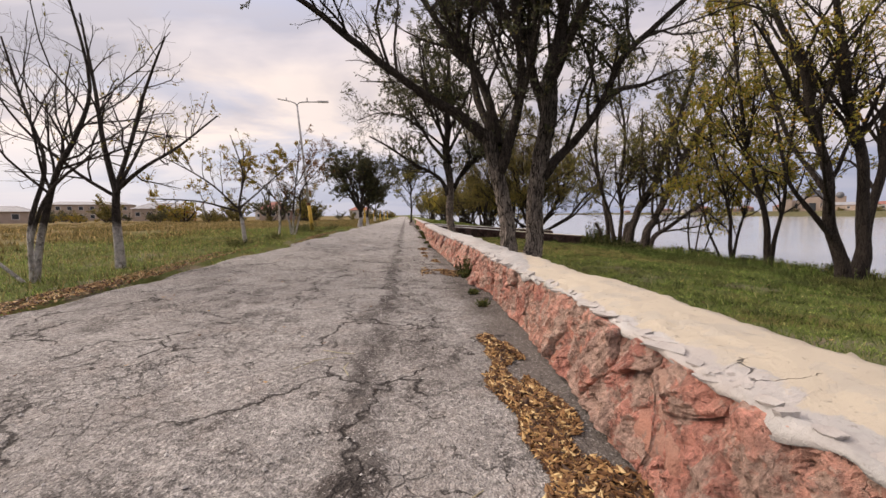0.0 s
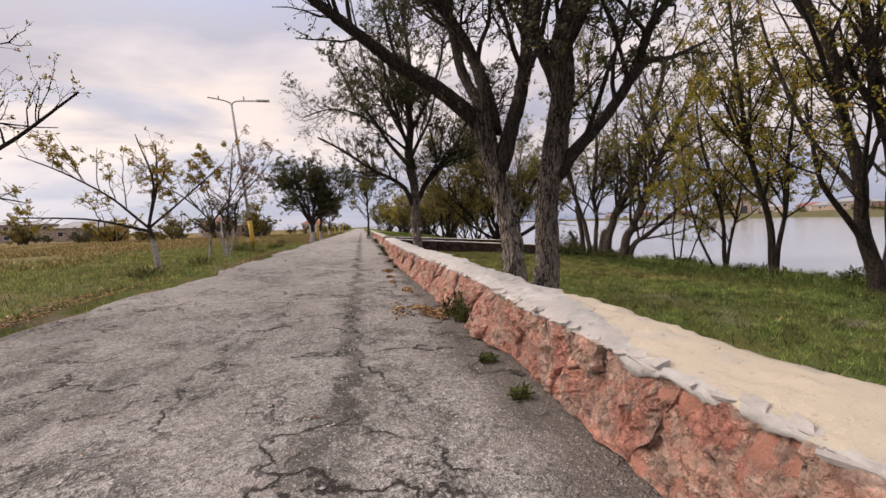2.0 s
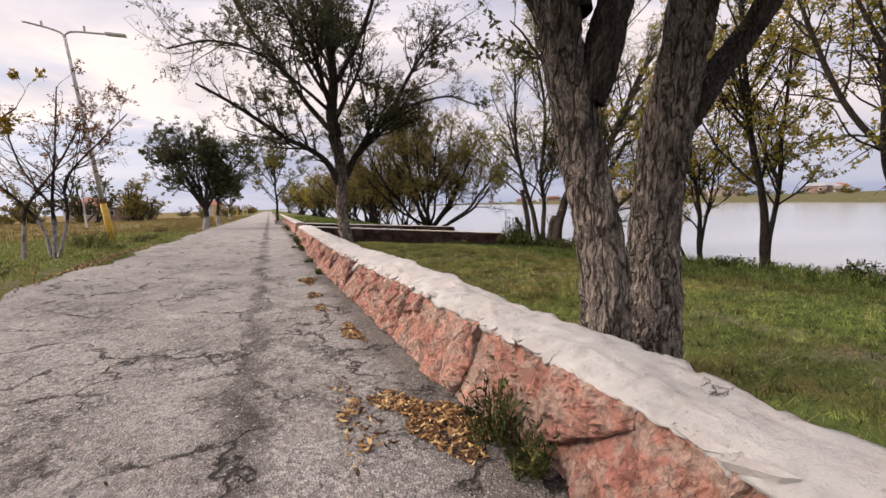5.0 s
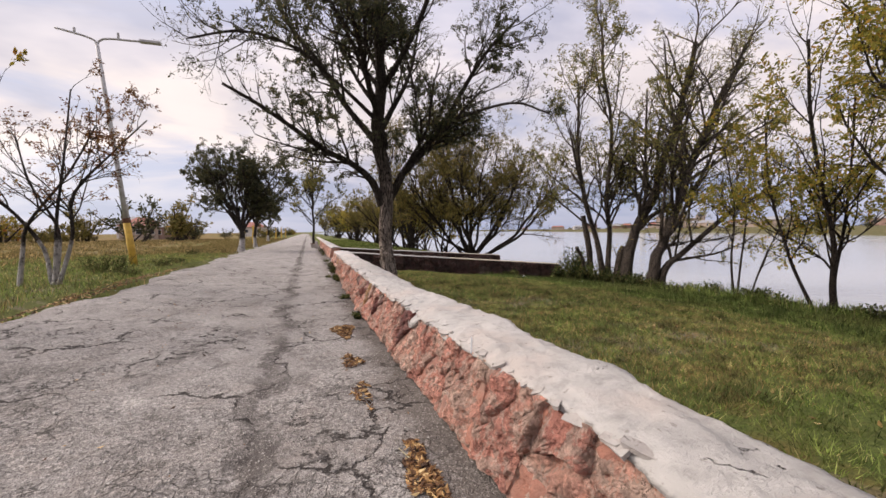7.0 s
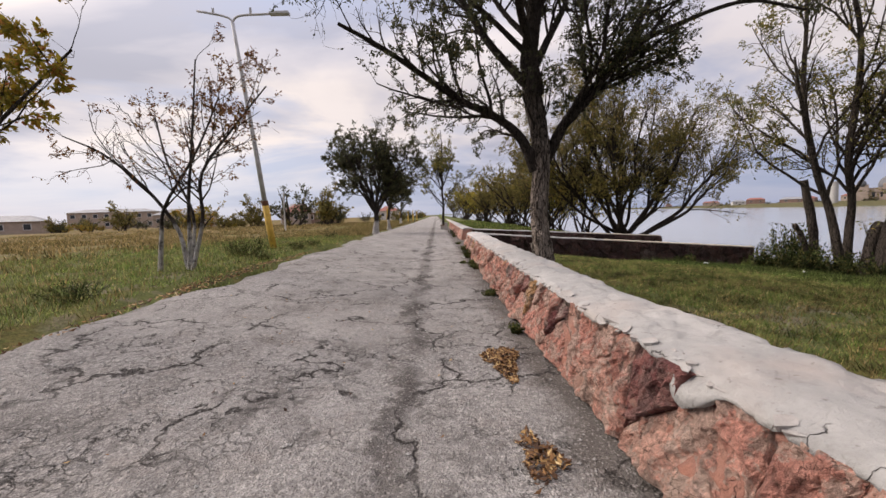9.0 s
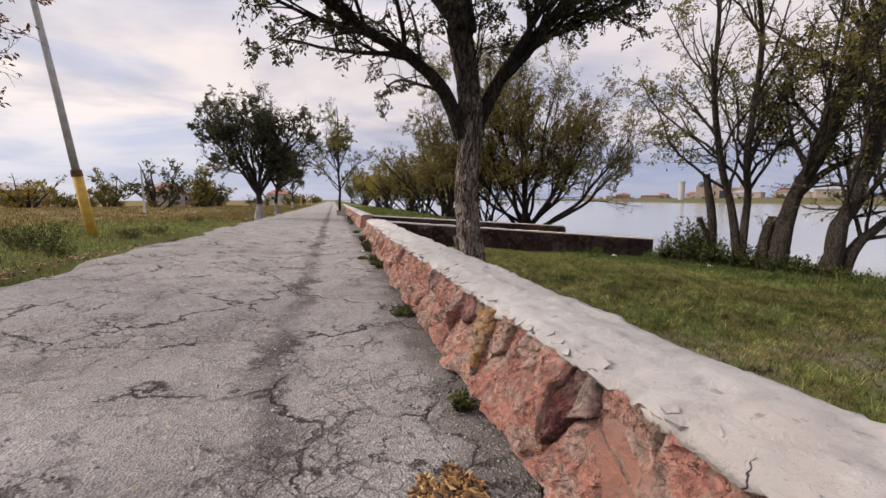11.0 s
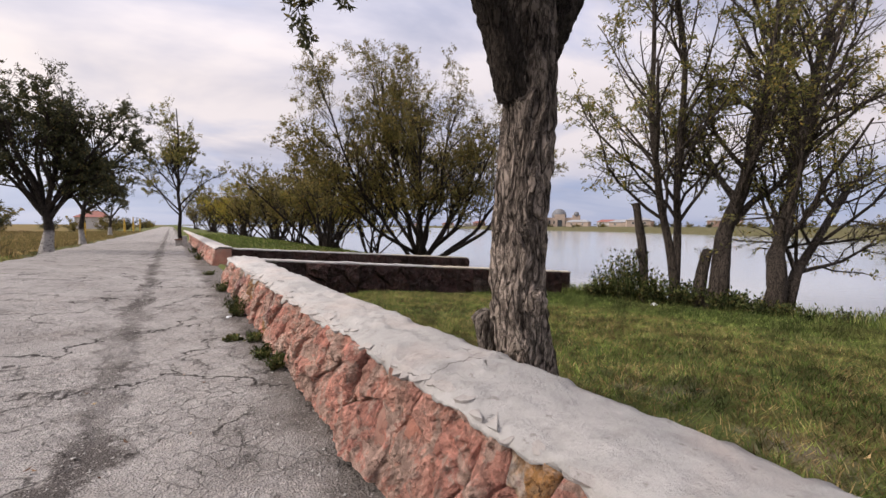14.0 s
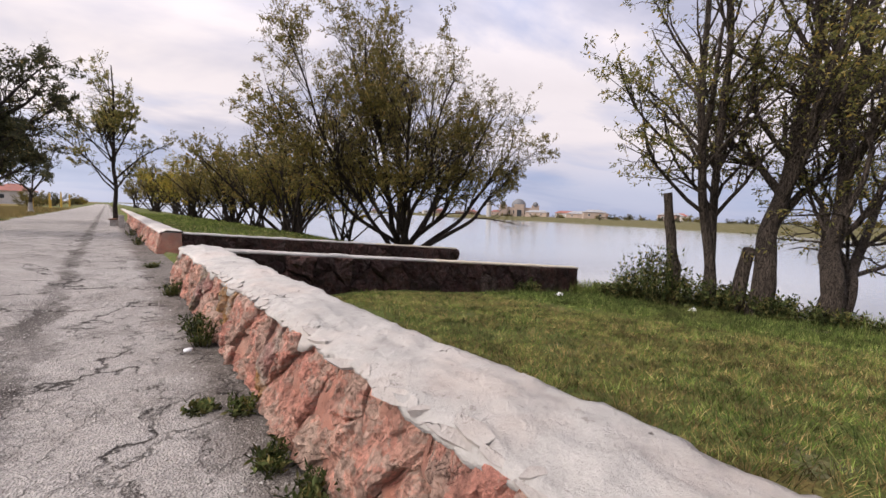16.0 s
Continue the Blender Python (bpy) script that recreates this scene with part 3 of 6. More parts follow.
def road_z(x, y):
    """The overlay ends in a low step along the seam; the gutter strip lies lower and is rougher."""
    step = np.clip((seam_x(y) - x) / 0.05, 0, 1)
    dip = -0.012 * np.exp(-((x - seam_x(y) - 0.10) / 0.13) ** 2) * (0.5 + 0.5 * np.sin(y * 1.7 + 2 * np.sin(y * 0.5)))
    rough = 0.006 * np.sin(x * 7 + 3 * np.sin(y * 3.1)) + 0.006 * np.sin(y * 6.3 + 2 * np.sin(x * 4)) + 0.004 * np.sin(x * 19 + y * 13)
    crown = -0.010 * np.clip(x - 0.2, 0, 2)
    return cross_fall(x, y) + 0.022 * step - 0.02 + dip + rough + crown + 0.012


def road_part(y0, y1, dy, nx):
    ys = np.arange(y0, y1 + dy / 2, dy)
    s = np.linspace(0, 1, nx) ** 0.6
    L = road_left(ys)
    R = np.full_like(ys, 1.75)
    X = L[:, None] + (R - L)[:, None] * s[None, :]
    Y = np.repeat(ys[:, None], nx, 1)
    Z = road_z(X, Y)
    Z[:, 0] -= 0.10
    return np.stack([X.ravel(), Y.ravel(), Z.ravel()], 1), grid_faces(len(ys), nx)[:, ::-1]


v1, f1 = road_part(-8, 34, 0.05, 110)
v2, f2 = road_part(34, 400, 1.0, 40)
tagged(new("road", mesh_of("road", np.vstack([v1, v2]), np.vstack([f1, f2 + len(v1)]), ASPHALT, True)),
       "old grey asphalt road with cracks and damp dirt", "road", kind="structure")

# ---------------------------------------------------------------- rubble walls
BASE_Y, BASE_X = [-8, 0, 2.5, 4.4, 6, 7.7, 8.2, 8.9, 9.2, 9.6, 11, 14, 18, 22, 26, 31.8], [1.30, 1.25, 1.24, 1.38, 1.45, 1.49, 1.36, 1.36, 1.50, 1.50, 1.34, 1.26, 1.18, 1.18, 1.24, 1.33]
TOP_Y, TOP_X = [-8, 0, 2.5, 4.4, 7, 9.5, 12, 14.5, 17.5, 21, 26, 31.8], [1.40, 1.38, 1.45, 1.58, 1.52, 1.62, 1.60, 1.48, 1.42, 1.42, 1.42, 1.48]
BACK_Y, BACK_X = [-8, 2, 4.5, 7, 10, 14, 17, 20, 25, 31.8], [2.2, 2.2, 2.22, 2.16, 2.10, 2.22, 1.96, 2.02, 2.00, 2.08]


def front(u, v, out):
    """Along the road: u metres along, v up the face, out towards the road."""
    b, t = np.interp(u, BASE_Y, BASE_X), np.interp(u, TOP_Y, TOP_X)
    return Vector((b + (t - b) * v / 0.62 - out, u, v))


def front_far(u, v, out):
    x = float(np.interp(u, [37, 60, 95], [1.45, 1.55, 1.7]))
    return Vector((x + 0.15 * v / 0.62 - out, u, v))


def pier(y, x0, x1, z0, z1):
    def f(u, v, out):
        return Vector((u, y - out, z0 + (z1 - z0) * (u - x0) / (x1 - x0) + v))
    return f


def cells(u0, u1, rows, rs, width, high=0.62):
    """Rough courses of interlocking stones: polygons in (u, v)."""
    seeds = []
    for lo, hi, k in rows:
        u = u0 + rs.uniform(0, 0.2)
        while u < u1:
            w_ = width * k * rs.uniform(0.55, 1.6)
            seeds.append((u + w_ / 2, rs.uniform(lo, hi)))
            u += w_
    top = max(hi for _, hi, _ in rows)
    out = []
    for i, (a, b) in enumerate(seeds):
        poly = [(max(u0, a - 0.8), 0.0), (min(u1, a + 0.8), 0.0), (min(u1, a + 0.8), high), (max(u0, a - 0.8), high)]
        for j, (c, d) in enumerate(seeds):
            if i == j or abs(c - a) > 1.6:
                continue
            nx_, ny_ = c - a, d - b
            k = (c * c + d * d - a * a - b * b) / 2
            nxt = []
            for p, q in zip(poly, poly[1:] + poly[:1]):
                dp, dq = p[0] * nx_ + p[1] * ny_ - k, q[0] * nx_ + q[1] * ny_ - k
                if dp <= 0:
                    nxt.append(p)
                if dp * dq < 0:
                    s = dp / (dp - dq)
                    nxt.append((p[0] + s * (q[0] - p[0]), p[1] + s * (q[1] - p[1])))
            poly = nxt
            if len(poly) < 3:
                break
        if len(poly) >= 3:
            out.append(poly)
    return out


def stone_mesh(poly, place, rs, gap=0.007, proud=0.05, crest=0.6, step=0.055):
    """One rough stone: broken outline, a face of chipped planes with fine relief."""
    cx, cy = sum(p[0] for p in poly) / len(poly), sum(p[1] for p in poly) / len(poly)
    edge = []
    for p, q in zip(poly, poly[1:] + poly[:1]):
        n_ = max(1, int(math.dist(p, q) / step))
        edge += [(p[0] + (q[0] - p[0]) * k / n_, p[1] + (q[1] - p[1]) * k / n_) for k in range(n_)]
    if len(edge) < 5:
        return None
    wavy = []
    for u, v in edge:
        q = Vector((u, v, 0.3))
        d = noise.noise_vector(q * 3.3) * 0.085 + noise.noise_vector(q * 9.0) * 0.034
        wavy.append((u + d.x, v + d.y * 0.8 if 0.02 < v < crest else v))
    edge = wavy
    size = max(math.dist(p, (cx, cy)) for p in edge)
    proud *= min(1.0, size / 0.3)
    bulge = proud * (rs.uniform(0.3, 1.0) if rs.uniform() > 0.13 else rs.uniform(1.2, 2.0))
    seed = Vector((rs.uniform(0, 90), rs.uniform(0, 90), rs.uniform(0, 90)))
    planes = [(rs.uniform(-0.22, 0.22), rs.uniform(-0.22, 0.16), rs.uniform(0.0, 0.04)) for _ in range(5)]
    turn = rs.uniform(0, 6.28)

    def relief(u, v):
        q = Vector((u, v, 0)) * 3.0 + seed
        q += noise.noise_vector(q * 1.1) * 0.35
        chips = min(c + a * (u - cx) + b * (v - cy) for a, b, c in planes)
        grain = q.x * math.cos(turn) + q.y * math.sin(turn)
        ledge = abs((grain * 1.3 + noise.noise(q) * 1.2) % 1.0 - 0.5)
        return max(chips, -0.05) + 0.055 * noise.noise(q * 1.3) - 0.075 * abs(noise.noise(q * 2.4)) - 0.036 * abs(noise.noise(q * 6.5)) + 0.018 * noise.noise(q * 14) + 0.050 * ledge

    bm = bmesh.new()
    rings = []
    inner = [f for f in (0.975, 0.94, 0.88, 0.80, 0.71, 0.62, 0.52, 0.42, 0.31, 0.2, 0.1) if size * f > 0.03]
    for f, o in [(1.0, -0.11), (1.0, -0.02)] + [(f, 1.0 - max(0.0, (f - 0.88) / 0.12) ** 2) for f in inner]:
        ring = []
        for (u, v) in edge:
            d = max(math.dist((u, v), (cx, cy)), 1e-6)
            k = f - gap / d if f == 1.0 else f * (1 - gap / d)
            uu, vv = cx + (u - cx) * k, cy + (v - cy) * k
            q = Vector((uu * 3.2, vv * 3.2, 0)) + seed
            oo = o if o < 0 else bulge * o + relief(uu, vv) * (0.35 + 0.65 * o) - 0.012
            jit = noise.noise_vector(q * 4) * (0.016 if f > 0.9 and o >= 0 else 0.006)
            ring.append(bm.verts.new(place(uu + jit.x, min(max(vv + jit.y, -0.03), crest), oo)))
        rings.append(ring)
    n_ = len(edge)
    for r0, r1 in zip(rings, rings[1:]):
        for j in range(n_):
            bm.faces.new((r0[j], r0[(j + 1) % n_], r1[(j + 1) % n_], r1[j]))
    mid = bm.verts.new(place(cx, cy, bulge + relief(cx, cy) - 0.012))
    for j in range(n_):
        bm.faces.new((rings[-1][j], rings[-1][(j + 1) % n_], mid))
    bmesh.ops.recalc_face_normals(bm, faces=bm.faces)
    return bm


def rubble(wall, u0, u1, rows, place, rs, width, mat, proud=0.05, high=0.62, small=None, step=0.055):
    for poly in cells(u0, u1, rows, rs, width, high):
        bm = stone_mesh(poly, place, rs, proud=proud, crest=high - 0.02, step=step)
        if bm:
            low = min(p[1] for p in poly)
            tiny = max(p[0] for p in poly) - min(p[0] for p in poly) < 0.36
            part("stone", bm, small if small and (tiny or low > 0.28) and rs.uniform() < 0.85 else mat, wall)


def strip(sections, mat, name, parent, label=""):
    """A skin through cross-sections (n, k, 3)."""
    S = np.asarray(sections)
    return part(name, mesh_of(name, S.reshape(-1, 3), grid_faces(S.shape[0], S.shape[1]), mat, True), mat, parent, label)


def wobble(u, s, seed):
    return noise.noise(Vector((u * 1.3, s * 2.0, seed))) * 0.6 + noise.noise(Vector((u * 4.5, s * 5.0, seed + 7))) * 0.3 + noise.noise(Vector((u * 13, s * 11, seed + 3))) * 0.15


def road_wall(name, label, u0, u1, du, place, back, seed):
    wall = tagged(new(name), label, "wall", kind="structure")
    core, cap, hull = [], [], []
    levels_ = np.linspace(-0.12, 0.60, 19 if du < 0.2 else 4)
    for u in np.arange(u0, u1 + du / 2, du):
        b = back(u)
        hull.append([place(u, -0.15, -0.06), place(u, 0.60, -0.06), Vector((b - 0.02, u, 0.60)), Vector((b + 0.02, u, -0.2))])
        sec = []
        for v in levels_:
            q = Vector((u * 2.6, v * 2.6, seed * 3.7))
            smear = 0.080 * (0.30 - abs(noise.noise(q + noise.noise_vector(q * 1.7) * 0.5)) * 1.6) + 0.022 * noise.noise(q * 4.1) + 0.012 * noise.noise(q * 9.7)
            sec.append(place(u, v, -0.040 + max(-0.025, smear)))
        core.append(sec + [Vector((b - 0.02, u, 0.60)), Vector((b + 0.02, u, -0.2))])
        rag = noise.noise(Vector((u * 9, 3, seed))) * 0.5 + noise.noise(Vector((u * 21, 8, seed))) * 0.35
        slop = max(0.0, noise.noise(Vector((u * 1.9, 17, seed))) - 0.12) * 0.34
        lip = 0.580 + 0.045 * max(-0.6, min(1.0, wobble(u, 0, seed) * 1.6)) + 0.045 * rag - slop * (0.8 + 0.5 * rag)
        f1 = place(u, 0.62, 0.0)
        ex, bx = wobble(u, 1, seed + 20) * 0.20 + 0.09 * rag, wobble(u * 0.6, 2, seed + 40) * 0.26 * float(np.interp(u, [4, 7, 12, 15], [0.5, 1.0, 1.0, 0.3])) + 0.02 * wobble(u * 5, 4, seed) + 0.03
        swell = 0.012 + 0.03 * wobble(u, 3, seed) + 0.05 * slop
        sec = [place(u, lip, -0.09), place(u, lip + 0.004, swell), place(u, lip + (0.625 - lip) * 0.5, swell + 0.012 * noise.noise(Vector((u * 7, 5, seed)))),
               place(u, 0.622, -0.004 + ex * 0.45 + 0.02 * rag)]
        xf, xb = f1.x + 0.045 - ex * 0.5, b + bx
        for k in range(15):
            s = k / 14
            z = 0.640 + 0.022 * math.sin(math.pi * s) + 0.020 * wobble(u, s * 3, seed + 60) + 0.012 * wobble(u * 3, s * 5, seed + 80) + 0.006 * noise.noise(Vector((u * 11, s * 9, seed)))
            scab = noise.noise(Vector((u * 1.6, s * 1.8 + 40, seed))) + 0.5 * noise.noise(Vector((u * 5.2, s * 6 + 40, seed)))
            z += 0.020 * max(0.0, min(1.0, (scab - 0.05) * 14)) - (0.010 if s < 0.09 else 0.0)
            if u < 6.0 and s < 0.42 + 0.10 * noise.noise(Vector((u * 3.1, 2, seed))):
                z -= 0.014 * min(1.0, 6.0 - u)
            sec.append(Vector((xf + (xb - xf) * s, u, z)))
        sec += [Vector((xb + 0.012, u, 0.60)), Vector((xb - 0.01, u, 0.50)), Vector((b + 0.02, u, -0.1))]
        cap.append(sec)
    strip(core, MORTAR, "core", wall, "rough mortar bedding")
    strip(cap, CAP, "capping", wall, "uneven pale cement capping")
    # closed ends
    for u, c in ((u0, hull[0]), (u1, hull[-1])):
        bm = bmesh.new()
        c = [Vector(p) for p in c]
        n_ = Vector((0, 0.04 if u == u1 else -0.04, 0))
        vs = [bm.verts.new(p) for p in c] + [bm.verts.new(p + n_) for p in c]
        bmesh.ops.convex_hull(bm, input=vs)
        part("end_face", bm, MORTAR, wall)
    return wall


rs = np.random.RandomState(11)
wall_1 = road_wall("wall_1", "low roadside wall of pink rubble stone with pale cement top", -7.5, 31.7, 0.035, front, lambda u: float(np.interp(u, BACK_Y, BACK_X)), 1)
wall_2 = road_wall("wall_2", "low pink rubble wall going on along the road", 37.0, 95.0, 0.5, front_far, lambda u: 2.15, 5)


def lake_wall(name, label, y, x0, x1, z0, z1, seed, rs, high=0.62):
    """A wall that steps down from the road to the water."""
    wall = tagged(new(name), label, "wall", kind="structure")
    place = pier(y, x0, x1, z0, z1)
    core, cap = [], []
    for u in np.arange(x0, x1 + 0.05, 0.1):
        z = place(u, high - 0.62, 0).z
        core.append([Vector((u, y + 0.09, z - 0.7)), Vector((u, y + 0.09, z + 0.60)), Vector((u, y + 0.50, z + 0.60)), Vector((u, y + 0.50, z - 0.7))])
        t = 0.05 * wobble(u * 1.4, 0, seed)
        cap.append([Vector((u, y + 0.03, z + 0.585)), Vector((u, y + 0.01 + t, z + 0.60)), Vector((u, y + 0.01 + t, z + 0.632 + t * 0.6)), Vector((u, y + 0.25, z + 0.66 + t)),
                    Vector((u, y + 0.53, z + 0.64)), Vector((u, y + 0.53, z + 0.58))])
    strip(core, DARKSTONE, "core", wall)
    strip(cap, CAP, "capping", wall, "thin pale cement capping")
    for u, k in ((x0, 0), (x1, -1)):
        bm = bmesh.new()
        vs = [bm.verts.new(p) for p in core[k]] + [bm.verts.new(p + Vector((0.04 if k else -0.04, 0, 0))) for p in core[k]]
        bmesh.ops.convex_hull(bm, input=vs)
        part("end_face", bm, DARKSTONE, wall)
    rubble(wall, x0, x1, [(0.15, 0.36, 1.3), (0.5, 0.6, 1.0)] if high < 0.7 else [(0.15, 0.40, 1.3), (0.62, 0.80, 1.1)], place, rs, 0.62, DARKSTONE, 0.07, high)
    return wall


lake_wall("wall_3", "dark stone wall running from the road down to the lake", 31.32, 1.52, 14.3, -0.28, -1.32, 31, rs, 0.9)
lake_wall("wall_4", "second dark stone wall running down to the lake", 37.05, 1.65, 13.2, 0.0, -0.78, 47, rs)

# ---------------------------------------------------------------- trees


def smooth_line(pts, n):
    """Catmull-Rom through pts."""
    P = np.asarray(pts, float)
    P = np.vstack([2 * P[0] - P[1], P, 2 * P[-1] - P[-2]])
    out = []
    for t in np.linspace(0, len(P) - 3 - 1e-6, n):
        i = int(t)
        f = t - i
        a, b, c, d = P[i:i + 4]
        out.append(0.5 * (2 * b + (c - a) * f + (2 * a - 5 * b + 4 * c - d) * f * f + (3 * b - a - 3 * c + d) * f ** 3))
    return np.array(out)


def tubes(P, R, sides, bark=0.0, rs=None):
    """Tapered tubes for a batch of lines: P (b, n, 3), R (b, n)."""
    B, N, _ = P.shape
    T = unit(np.gradient(P, axis=1))
    ref = np.where(np.abs(T[:, :1, 2:3]) > 0.9, np.array([1.0, 0, 0]), np.array([0, 0, 1.0]))
    U = unit(np.cross(T, np.broadcast_to(ref, T.shape)))
    W = np.cross(T, U)
    a = np.linspace(0, 2 * np.pi, sides, endpoint=False)
    rad = R[:, :, None] * np.ones(sides)
    if bark:
        h = np.concatenate([np.zeros((B, 1)), np.cumsum(np.linalg.norm(np.diff(P, axis=1), axis=2), 1)], 1)[:, :, None]
        k = max(5, int(sides / 4))
        ph = a[None, None, :] * k * 1.6 + 2.2 * np.sin(h * 2.6 + a * 2) + 1.4 * np.sin(h * 6.1 + a * 3 + 1) + 0.9 * np.sin(h * 13.0 + a * 5)
        lump = 0.05 * np.sin(a * 2 + h * 1.1) + 0.05 * np.sin(a * 3 - h * 1.9 + 2) + 0.03 * np.sin(a * 5 + h * 5)
        rad = rad * (1 + bark * (np.abs(np.sin(ph * 0.5)) - 0.6) + lump)
        if rs is not None:
            rad = rad * (1 + bark * 0.18 * rs.standard_normal(rad.shape))
    V = P[:, :, None, :] + rad[..., None] * (np.cos(a)[None, None, :, None] * U[:, :, None, :] + np.sin(a)[None, None, :, None] * W[:, :, None, :])
    i = np.arange(B)[:, None, None] * N * sides + np.arange(N - 1)[None, :, None] * sides
    j = np.arange(sides)[None, None, :]
    jn = (j + 1) % sides
    F = np.stack([i + j, i + jn, i + sides + jn, i + sides + j], -1).reshape(-1, 4)
    return V.reshape(-1, 3), F


def sprout(P, R, rs, per_metre, f0, angle, ratio, m, up, wander, thin=0.6, least=0.25, most=9.0):
    """Side shoots from a batch of lines."""
    B, N, _ = P.shape
    L = np.linalg.norm(np.diff(P, axis=1), axis=2).sum(1)
    n_ = np.maximum(1, np.round(per_metre * L * rs.uniform(0.7, 1.3, B))).astype(int)
    idx = np.repeat(np.arange(B), n_)
    C = len(idx)
    f = f0 + (1 - f0) * rs.uniform(0, 1, C) ** 0.85
    t = f * (N - 1) * 0.999
    i = t.astype(int)
    fr = (t - i)[:, None]
    pos = P[idx, i] * (1 - fr) + P[idx, i + 1] * fr
    rad = R[idx, i] * (1 - fr[:, 0]) + R[idx, i + 1] * fr[:, 0]
    d = unit(P[idx, i + 1] - P[idx, i])
    q = rs.standard_normal((C, 3))
    q = unit(q - (q * d).sum(1, keepdims=True) * d)
    ang = np.radians(rs.uniform(angle[0], angle[1], C))[:, None]
    d = unit(d * np.cos(ang) + q * np.sin(ang) + np.array([0, 0, up]))
    ln = np.clip(L[idx] * rs.uniform(ratio[0], ratio[1], C) * (1.15 - 0.65 * f), least, most)
    pts = [pos]
    for _ in range(m - 1):
        d = unit(d + wander * rs.standard_normal((C, 3)) + np.array([0, 0, up * 0.4]))
        pts.append(pts[-1] + d * (ln / (m - 1))[:, None])
    Q = np.stack(pts, 1)
    r0 = np.clip(np.minimum(rad * thin, ln * 0.022), 0.004, None)
    taper = np.linspace(1, 0.35, m)
    return Q, r0[:, None] * taper[None, :]


def leaves(P, rs, per, size, slim=0.4, droop=0.3, keep=1.0, f0=0.15):
    """Small folded leaves on the twigs P."""
    B, N, _ = P.shape
    x, y, z = P[:, 0, 0], P[:, 0, 1], P[:, 0, 2]
    lush = np.sin(x * 1.7 + 1.4 * np.sin(z * 1.1)) + np.sin(y * 1.9 + 1.2 * np.sin(x * 0.8)) + np.sin(z * 2.1 + 1.1 * np.sin(y * 1.2))
    n_ = rs.poisson(per * 1.25 * np.clip(0.85 + 0.62 * lush, 0.06, 2.4), B)
    idx = np.repeat(np.arange(B), n_)
    C = len(idx)
    t = (f0 + (1 - f0) * rs.uniform(0, 1, C)) * (N - 1) * 0.999
    i = t.astype(int)
    fr = (t - i)[:, None]
    pos = P[idx, i] * (1 - fr) + P[idx, i + 1] * fr
    d = unit(0.7 * unit(P[idx, i + 1] - P[idx, i]) + 0.75 * rs.standard_normal((C, 3)) + np.array([0, 0, -droop]))
    s = unit(np.cross(d, rs.standard_normal((C, 3))))
    ln = (size * rs.uniform(0.6, 1.35, C))[:, None]
    w_ = ln * slim * 0.5
    pos = pos + rs.standard_normal((C, 3)) * size * 0.35
    nrm = np.cross(d, s)
    V = np.stack([pos, pos + d * ln * 0.45 + s * w_ + nrm * ln * 0.06, pos + d * ln, pos + d * ln * 0.45 - s * w_ + nrm * ln * 0.06], 1).reshape(-1, 3)
    return V, np.arange(C * 4).reshape(-1, 4)


def join(parts):
    vs, fs, o = [], [], 0
    for v, f in parts:
        vs.append(v)
        fs.append(f + o)
        o += len(v)
    return np.vstack(vs), np.vstack(fs)


def tree(name, label, base, mains, seed, bark, leaf, levels, leaf_size=0.07, slim=0.45, per=10, droop=0.3, sides=16, close=False, category="tree", flare=1.35,
         twig_mat=None, shoots_from=0.0, split=True, limb_mat=None):
    """mains: (radius at foot, radius at tip, points from the foot up, in metres from base). levels: rows for sprout()."""
    rs = np.random.RandomState(seed)
    thing = tagged(new(name), label, category)
    thing.location = base
    wood, lines = [], []
    for r0, r1, pts in mains:
        pts = np.asarray(pts, float)
        L = np.linalg.norm(np.diff(pts, axis=0), axis=1).sum()
        n_ = max(6, int(L / (0.05 if close else 0.3)))
        P = smooth_line(pts, n_)
        s = np.linspace(0, 1, n_)
        h = s * L
        R = r0 + (r1 - r0) * s ** 0.9
        foot = pts[0][2] < 0.05
        if foot:
            R = R * (1 + (flare - 1) * np.exp(-h / 0.28))
        P = P + np.stack([0.35 * R * np.sin(h * 2.1 + seed + r0 * 50), 0.35 * R * np.sin(h * 1.7 + 2 + seed), 0 * h], 1) * np.clip(h, 0, 1)[:, None]
        wood.append(tubes(P[None], R[None], sides if r0 > 0.07 else 6, 0.19 if close else 0.06, rs if close else None))
        Q = P[np.linspace(0, n_ - 1, 14).astype(int)]
        lines.append((Q, np.interp(np.linspace(0, n_ - 1, 14), np.arange(n_), R), foot))
    if split:
        for (v, f), (r0, r1, pts) in zip(wood, mains):
            nm = "trunk" if pts[0][2] < 0.2 else "limb"
            # a dark limb_mat puts crown shade and silhouette into the limb colour
            bk = bark if nm == "trunk" or limb_mat is None else limb_mat
            part(nm, mesh_of(nm, v, f, bk, True), bk, thing)
    else:
        v, f = join(wood)
        tagged(part("stem", mesh_of("stem", v, f, bark, True), bark, thing), kind="stuff")
    P, R = np.stack([q for q, _, _ in lines]), np.stack([r for _, r, _ in lines])
    twigs = []
    for k, row in enumerate(levels):
        row = dict(row)
        n_sides = row.pop("sides", 4)
        P, R = sprout(P, R, rs, **row)
        keep = (P[:, 0, 2] > shoots_from) & (P[:, -1, 2] > 0.4)
        P, R = P[keep], R[keep]
        twigs.append(tubes(P, R, n_sides))
    v, f = join(twigs)
    tm = twig_mat or BARK_DARK
    tagged(part("branchwork", mesh_of("branchwork", v, f, tm, True), tm, thing, "fine dark branches and twigs"), kind="stuff")
    if per > 0:
        v, f = leaves(P, rs, per, leaf_size, slim, droop)
        tagged(part("crown", mesh_of("crown", v, f, leaf), leaf, thing, "loose crown of small leaves"), kind="stuff")
    return thing


